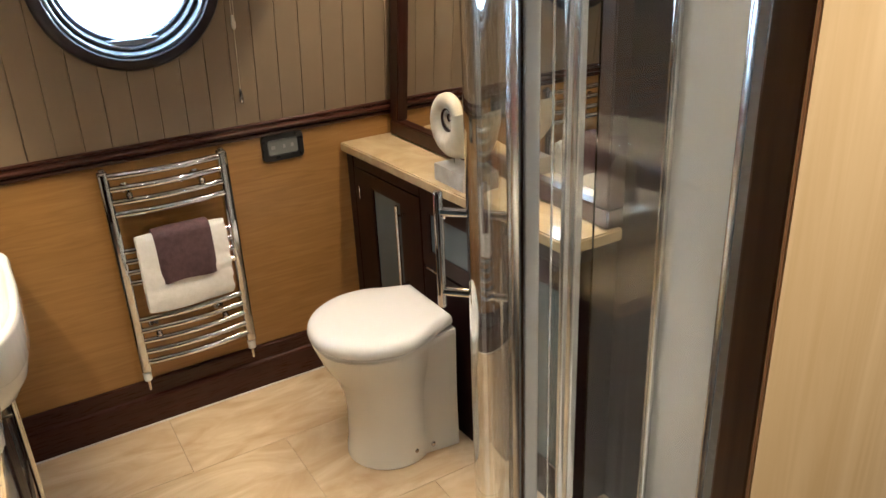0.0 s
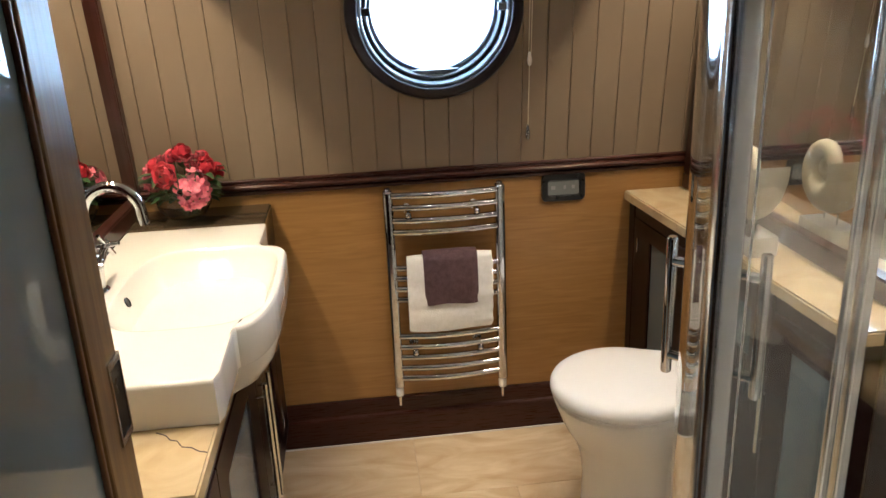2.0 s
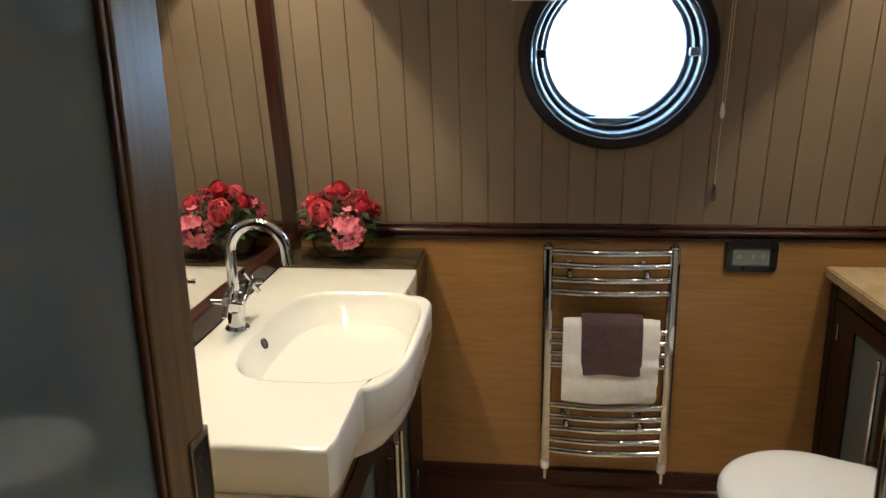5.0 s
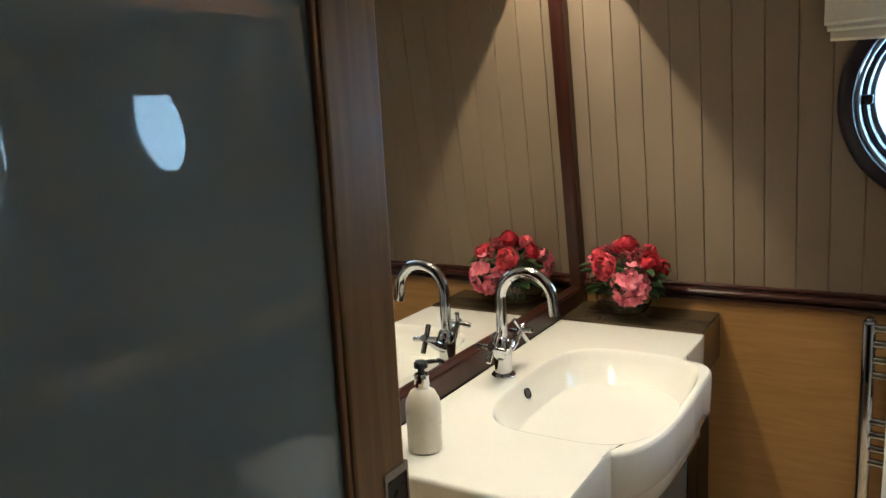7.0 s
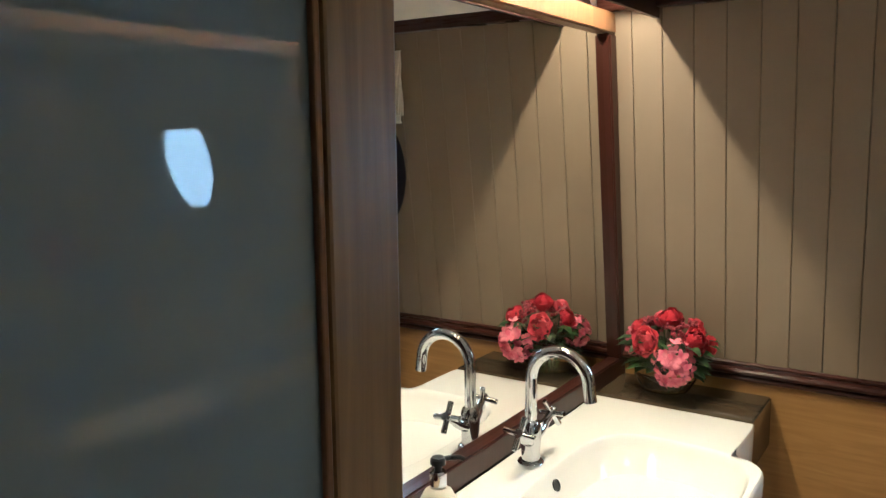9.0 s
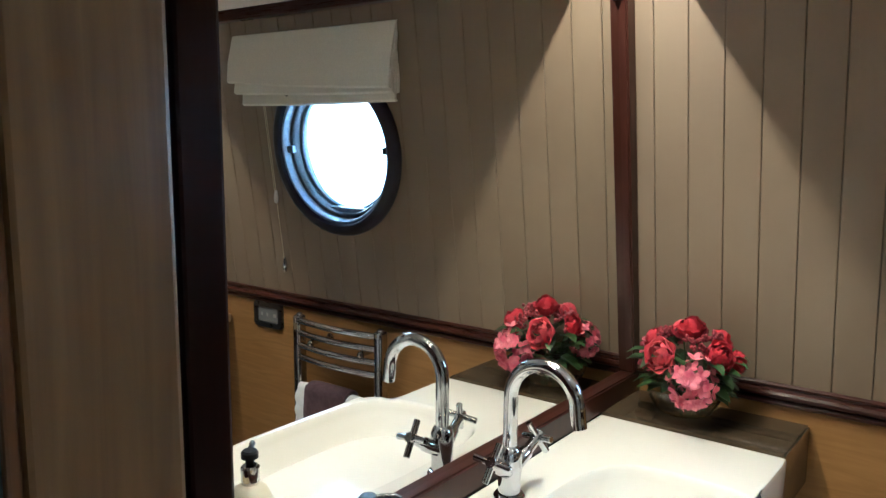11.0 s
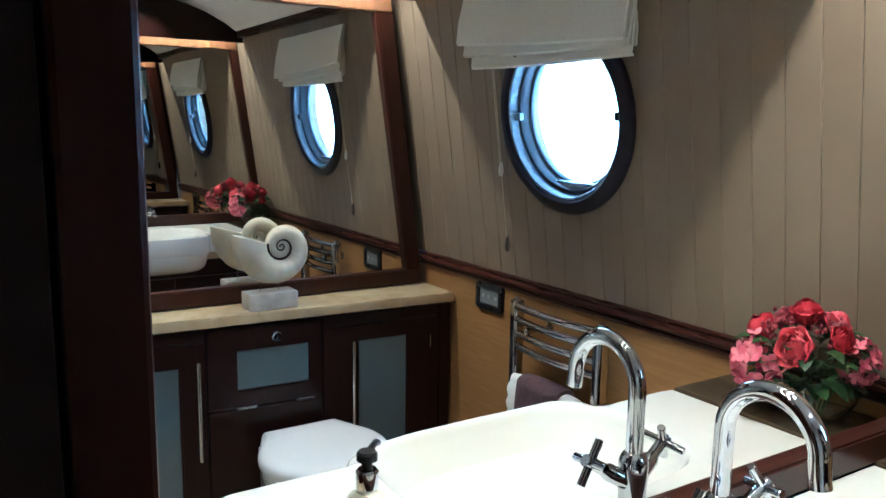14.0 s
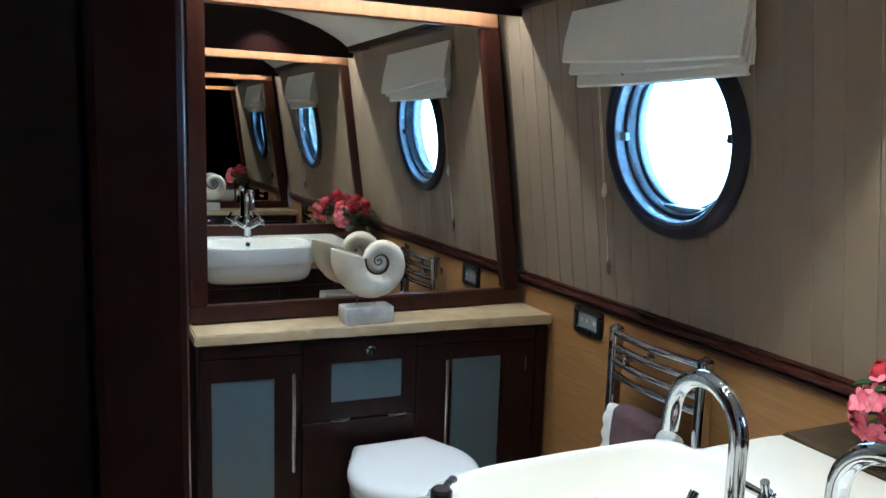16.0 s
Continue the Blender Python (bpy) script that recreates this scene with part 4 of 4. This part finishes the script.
def shower_enclosure():
    root = thing("shower_enclosure", "quadrant shower with curved clear glass and silver profiles", "shower")
    tray = prism([(0.373, 0.353)] + arc(SR + 0.012, 180, 90, 28) + [(1.154, 1.157), (1.154, 0.353)], 0.0, 0.062)
    bmesh.ops.bevel(tray, geom=[e for e in tray.edges if all(v.co.z > 0.06 for v in e.verts)], offset=0.008, segments=2, affect="EDGES")
    part("tray", tray, tray_white, root, "white low shower tray", smooth=True)

    def ribbon(nm, pts, t, z0, z1, mat, parent=root, label=""):
        """A thin upright band that follows points in plan."""
        out = []
        for i, p in enumerate(pts):
            a, b = Vector(pts[max(i - 1, 0)]), Vector(pts[min(i + 1, len(pts) - 1)])
            d = (b - a).normalized()
            out.append((Vector(p), Vector((-d.y, d.x))))
        rings = [[(*(p + q * t / 2), z0), (*(p - q * t / 2), z0), (*(p - q * t / 2), z1), (*(p + q * t / 2), z1)] for p, q in out]
        ob = part(nm, loft(rings), mat, parent, label, smooth=True)
        return ob
    top = 1.90
    for nm, pts in (("fixed_pane", [(0.385, 0.372), (0.385, 0.59)]), ("fixed_pane", [(0.945, 1.145), (1.135, 1.145)])):
        ribbon(nm, pts, 0.006, 0.095, top - 0.03, CLEAR, label="clear glass").visible_shadow = False
    d1 = ribbon("sliding_door", arc(SR - 0.004, 175, 136.2, 20), 0.006, 0.10, top - 0.04, CLEAR, label="curved clear glass door")
    d2 = ribbon("sliding_door", arc(SR - 0.004, 133.8, 95, 20), 0.006, 0.10, top - 0.04, CLEAR, label="curved clear glass door")
    d1.visible_shadow = d2.visible_shadow = False
    ribbon("bottom_rail", [(0.385, 0.354)] + arc(SR, 180, 90, 40) + [(1.152, 1.145)], 0.034, 0.0625, 0.092, ALU)
    ribbon("top_rail", [(0.385, 0.354)] + arc(SR, 180, 90, 40) + [(1.152, 1.145)], 0.034, top - 0.03, top + 0.01, ALU)

    def post(x, y, w, d, rz, nm="post", mat=ALU):
        bm = bmesh.new()
        box(-w / 2, w / 2, -d / 2, d / 2, 0.0935, top - 0.031, 0.005, 3, bm=bm)
        ob = part(nm, bm, mat, root, smooth=True)
        ob.matrix_world = pose(x, y, 0, 0, 0, rz)
        return ob
    post(0.385, 0.364, 0.022, 0.018, 0, "wall_profile")
    post(1.145, 1.145, 0.016, 0.024, 0, "wall_profile")
    for a in (176, 94):
        x, y = arc(SR, a, a, 1)[0]
        post(x, y, 0.026, 0.022, a)
    for a in (171.5, 98.5):
        x, y = arc(SR - 0.014, a, a, 1)[0]
        post(x, y, 0.014, 0.016, a, "door_profile")
    for a in (136.0, 134.0):
        x, y = arc(SR - 0.004, a, a, 1)[0]
        post(x, y, 0.013, 0.010, a, "door_seal", CHROME)
    # double bar handles through the glass of both doors
    for door_ob, a in ((d2, 132.0),):
        for side in (1, -1):
            r = SR + side * 0.068
            x, y = arc(r, a, a, 1)[0]
            gx, gy = arc(SR - 0.004 + side * 0.004, a, a, 1)[0]
            h = part("bar_handle", tube([(x, y, 0.932), (x, y, 0.935), (x, y, 1.143), (x, y, 1.146)], 0.008, 16, radii=[0.006, 0.008, 0.008, 0.006]), CHROME, door_ob, "chrome bar handle", smooth=True)
            for z in (0.962, 1.110):
                part("handle_post", tube([(gx, gy, z), (x, y, z)], 0.0075, 12), CHROME, h, smooth=True)
    return root


shower_enclosure()


# ---- carved shell on its block ----
def shell_ornament():
    root = thing("shell_ornament", "carved cream shell sculpture on a whitewashed block", "ornament", at=(1.035, 1.815, 0.838))
    part("block", box(-0.040, 0.040, -0.078, 0.078, 0.0, 0.052, 0.004), SHELL_BASE, root, "whitewashed wooden block", smooth=True)
    for y in (-0.030, 0.028):
        part("pin", tube([(0, y, 0.054), (0, y, 0.082)], 0.0022, 8), SATIN, root)
    rings, groove = [], []
    turns, n = 2.7, 190
    cy, cz = 0.038, 0.189
    for i in range(n + 1):
        u = i / n
        th = -2 * math.pi * turns * (1 - u)
        r = 0.1030 * math.exp(0.178 * th)
        tr = 0.53 * r
        ang = radians(164) - th
        out = Vector((0, math.cos(ang), math.sin(ang)))
        c = Vector((0, cy, cz)) + out * r
        rib = 1 + 0.012 * math.sin(th * 17)
        rings.append([c + out * (tr * rib * math.cos(q)) + Vector((tr * rib * 0.98 * math.sin(q), 0, 0)) for q in [2 * math.pi * k / 24 for k in range(24)]])
        if th > -2 * math.pi * 2.1:
            for side, store in ((-1, groove),):
                store.append(Vector((0, cy, cz)) + out * (0.50 * r) + Vector((side * 0.40 * tr, 0, 0)))
    # the open mouth: the wall turns inwards and runs back into the whorl
    for back, f in ((0, 0.90), (4, 0.82), (8, 0.55)):
        ring = rings[n - back]
        c = sum(ring, Vector()) / 24
        rings.append([c + (p - c) * f for p in ring])
    part("shell", loft(rings), SHELL, root, "carved spiral shell", smooth=True)
    part("groove", tube(groove, 0.0036, 8, radii=[0.0020 + 0.0022 * i / len(groove) for i in range(len(groove))]), MAHOGANY, root, "dark inlaid spiral groove", smooth=True)


shell_ornament()

# ---- vase and flowers ----
VX, VY = -0.445, 2.352


def glass_vase():
    root = thing("glass_vase", "round clear glass vase on the brown stone ledge", "vase", at=(VX + 0.010, VY - 0.005, 0.8765))
    prof = [(0.040, 0.0), (0.062, 0.010), (0.081, 0.050), (0.084, 0.085), (0.075, 0.125), (0.062, 0.150), (0.066, 0.162), (0.063, 0.162), (0.059, 0.150), (0.072, 0.124), (0.0805, 0.084), (0.0775, 0.051), (0.059, 0.014), (0.038, 0.006)]
    prof = [(0.95 * r, 0.76 * h) for r, h in prof]
    part("bowl", lathe(prof, sides=48), VASE_GLASS, root, "clear glass bowl", smooth=True).visible_shadow = False


glass_vase()


def petal(bm, base, outward, up, length, width, curl, cup):
    """A curved petal: 5 x 4 grid that starts at base and bends outward."""
    side = outward.cross(up).normalized()
    rows = []
    for i in range(6):
        f = i / 5
        w = width * math.sin(math.pi * min(1, 0.12 + f * 0.80)) ** 0.7
        bend = curl * f * f
        p = base + up * (length * f * (1 - 0.25 * bend)) + outward * (length * bend * 0.55 + 0.12 * length * math.sin(f * math.pi))
        rows.append([bm.verts.new(p + side * (w * s) - outward * (cup * width * s * s)) for s in (-0.5, -0.25, 0, 0.25, 0.5)])
    for a, b in zip(rows, rows[1:]):
        for k in range(4):
            bm.faces.new((a[k], a[k + 1], b[k + 1], b[k]))


def rose(root, centre, normal, size, mat, seed, label):
    rnd = random.Random(seed)
    n = Vector(normal).normalized()
    u = n.orthogonal().normalized()
    v = n.cross(u)
    bm = bmesh.new()
    for layer, (cnt, rad, ln, cl) in enumerate(((3, 0.08, 0.78, -0.15), (4, 0.18, 0.82, -0.05), (5, 0.32, 0.86, 0.10), (5, 0.48, 0.86, 0.30), (6, 0.64, 0.80, 0.60), (6, 0.76, 0.70, 0.95))):
        for k in range(cnt):
            a = 2 * math.pi * (k + 0.37 * layer) / cnt + rnd.uniform(-0.15, 0.15)
            o = u * math.cos(a) + v * math.sin(a)
            petal(bm, Vector(centre) + o * (size * rad * 0.45) - n * size * 0.35, o, n, size * ln * rnd.uniform(0.92, 1.08), size * (0.50 + 0.15 * layer), cl, 0.55)
    return part("rose", bm, mat, root, label, smooth=True)


def hydrangea(root, centre, normal, size, mat, seed, count=46):
    rnd = random.Random(seed)
    n = Vector(normal).normalized()
    bm = bmesh.new()
    for k in range(count):
        d = Vector((rnd.gauss(0, 1), rnd.gauss(0, 1), rnd.gauss(0, 1))).normalized()
        d = (d + n * 0.7).normalized()
        c = Vector(centre) + d * size * rnd.uniform(0.75, 1.0)
        u = d.orthogonal().normalized()
        v = d.cross(u)
        a0 = rnd.uniform(0, 1.5)
        for q in range(4):
            a = a0 + q * math.pi / 2
            o = u * math.cos(a) + v * math.sin(a)
            petal(bm, c, o, (o * 0.9 + d * 0.45).normalized(), size * 0.34, size * 0.27, 0.35, 0.15)
    return part("hydrangea", bm, mat, root, smooth=True)


def leaf(root, base, way, length, width, seed):
    w = Vector(way).normalized()
    side = w.cross(Vector((0, 0, 1))).normalized()
    up = side.cross(w)
    bm = bmesh.new()
    rows = []
    for i in range(8):
        f = i / 7
        hw = width * 0.5 * math.sin(math.pi * f) ** 0.75 * (1 - 0.25 * f)
        p = Vector(base) + w * length * f - Vector((0, 0, 1)) * length * 0.30 * f * f
        rows.append([bm.verts.new(p + side * hw * s + up * (0.35 * hw * abs(s) + 0.04 * width * math.sin(12 * f + seed) * abs(s))) for s in (-1, -0.5, 0, 0.5, 1)])
    for a, b in zip(rows, rows[1:]):
        for k in range(4):
            bm.faces.new((a[k], a[k + 1], b[k + 1], b[k]))
    bmesh.ops.remove_doubles(bm, verts=bm.verts, dist=0.0003)
    part("leaf", bm, LEAF, root, smooth=True)


def bouquet():
    root = thing("flower_bouquet", "artificial red roses and pink hydrangeas with green leaves", "flowers", at=(VX + 0.022, VY - 0.024, 0.029))
    root.scale = (0.82, 0.82, 0.94)
    C = Vector((0, 0.02, 1.03))
    heads = [
        ("rose", (-0.038, -0.098, 1.058), (-0.1, -1.0, 0.45), 0.056, ROSE_P, "coral-red rose"),
        ("rose", (0.004, 0.000, 1.108), (0.0, -0.2, 1.0), 0.050, ROSE, "deep red rose"),
        ("rose", (0.088, -0.038, 1.062), (0.8, -0.7, 0.5), 0.054, ROSE, "deep red rose"),
        ("rose", (0.120, 0.020, 1.046), (1.0, 0.1, 0.3), 0.036, ROSE, "deep red rose"),
        ("rose", (-0.092, -0.015, 1.074), (-0.8, -0.4, 0.6), 0.040, ROSE, "deep red rose"),
        ("rose", (-0.040, 0.055, 1.090), (-0.3, 0.4, 0.9), 0.042, ROSE_P, "coral-red rose"),
        ("rose", (0.066, 0.050, 1.084), (0.5, 0.2, 0.8), 0.038, ROSE, "deep red rose"),
        ("hyd", (0.046, -0.098, 1.012), (0.4, -1.0, -0.1), 0.058, PINK, ""),
        ("hyd", (-0.104, 0.030, 1.028), (-1.0, 0.3, 0.1), 0.046, PINK, ""),
    ]
    for i, (kind, c, n, size, mat, lab) in enumerate(heads):
        if kind == "rose":
            rose(root, c, n, 1.08 * size, mat, i + 3, lab)
        else:
            hydrangea(root, c, n, size, mat, i + 3)
        bot = Vector((0.25 * c[0], 0.045 + 0.1 * c[1], 0.905))
        mid = Vector((c[0] * 0.45, 0.04 + c[1] * 0.3, 0.955))
        part("stem", tube([bot, mid, Vector(c) - Vector(n).normalized() * 0.01], 0.0022, 6), LEAF, root)
    rnd = random.Random(9)
    for k in range(52):
        a = rnd.uniform(0, 2 * math.pi)
        d = Vector((math.cos(a), math.sin(a), rnd.uniform(0.4, 1.4))).normalized()
        p = C + Vector((d.x * 0.105, d.y * 0.085 - 0.02, d.z * 0.085))
        bm = bmesh.new()
        for q in range(5):
            o = Vector((rnd.uniform(-1, 1), rnd.uniform(-1, 1), rnd.uniform(-0.4, 1))) * 0.011
            bmesh.ops.create_icosphere(bm, subdivisions=1, radius=0.0055, matrix=Matrix.Translation(p + o))
        part("bud_spray", bm, BERRY, root, smooth=True)
    for k in range(22):
        a = 2 * math.pi * k / 22 + rnd.uniform(-0.12, 0.12)
        reach = 0.055 if math.sin(a) < 0.5 else 0.035
        leaf(root, (reach * math.cos(a), 0.03 + reach * math.sin(a), rnd.uniform(0.965, 0.985)), (math.cos(a), 0.8 * math.sin(a) if math.sin(a) < 0.5 else 0.25, rnd.uniform(0.05, 0.30)), rnd.uniform(0.060, 0.080), rnd.uniform(0.046, 0.058), k + 60)
    for k in range(46):
        a = 2 * math.pi * k / 23 + rnd.uniform(-0.15, 0.15)
        z = rnd.choice((0.985, 1.0, 1.02)) if k < 23 else rnd.choice((1.03, 1.06))
        d = Vector((math.cos(a), 0.85 * math.sin(a), rnd.uniform(-0.05, 0.5)))
        if math.sin(a) > 0.55:
            d.y *= 0.4
        leaf(root, ((0.060 if k < 23 else 0.085) * math.cos(a), (0.055 if k < 23 else 0.072) * math.sin(a) - 0.01, z - 0.01), d, rnd.uniform(0.060, 0.085), rnd.uniform(0.040, 0.054), k)


bouquet()


# ---- floor tiles ----
def tile_mesh(w, d):
    bm = box(-w / 2, w / 2, -d / 2, d / 2, -0.003, 0.0)
    bmesh.ops.bevel(bm, geom=[e for e in bm.edges if all(v.co.z > -0.001 for v in e.verts)], offset=0.0012, segments=1, affect="EDGES")
    me = bpy.data.meshes.new("tile")
    bm.to_mesh(me)
    bm.free()
    me.materials.append(TILE)
    return me


TW, TD, JOINT = 0.6, 0.45, 0.0014
tile_data = tile_mesh(TW - JOINT, TD - JOINT)
row = 0
ty = 0.29
while ty < 2.46:
    tx = -1.5 + (0.3 if row % 2 else 0.0)
    while tx < 1.5:
        t = new("tile", tile_data)
        t.parent = floor_ob
        t.location = (tx + TW / 2 - 0.1, ty + TD / 2, 0.0)
        tx += TW
    ty += TD
    row += 1
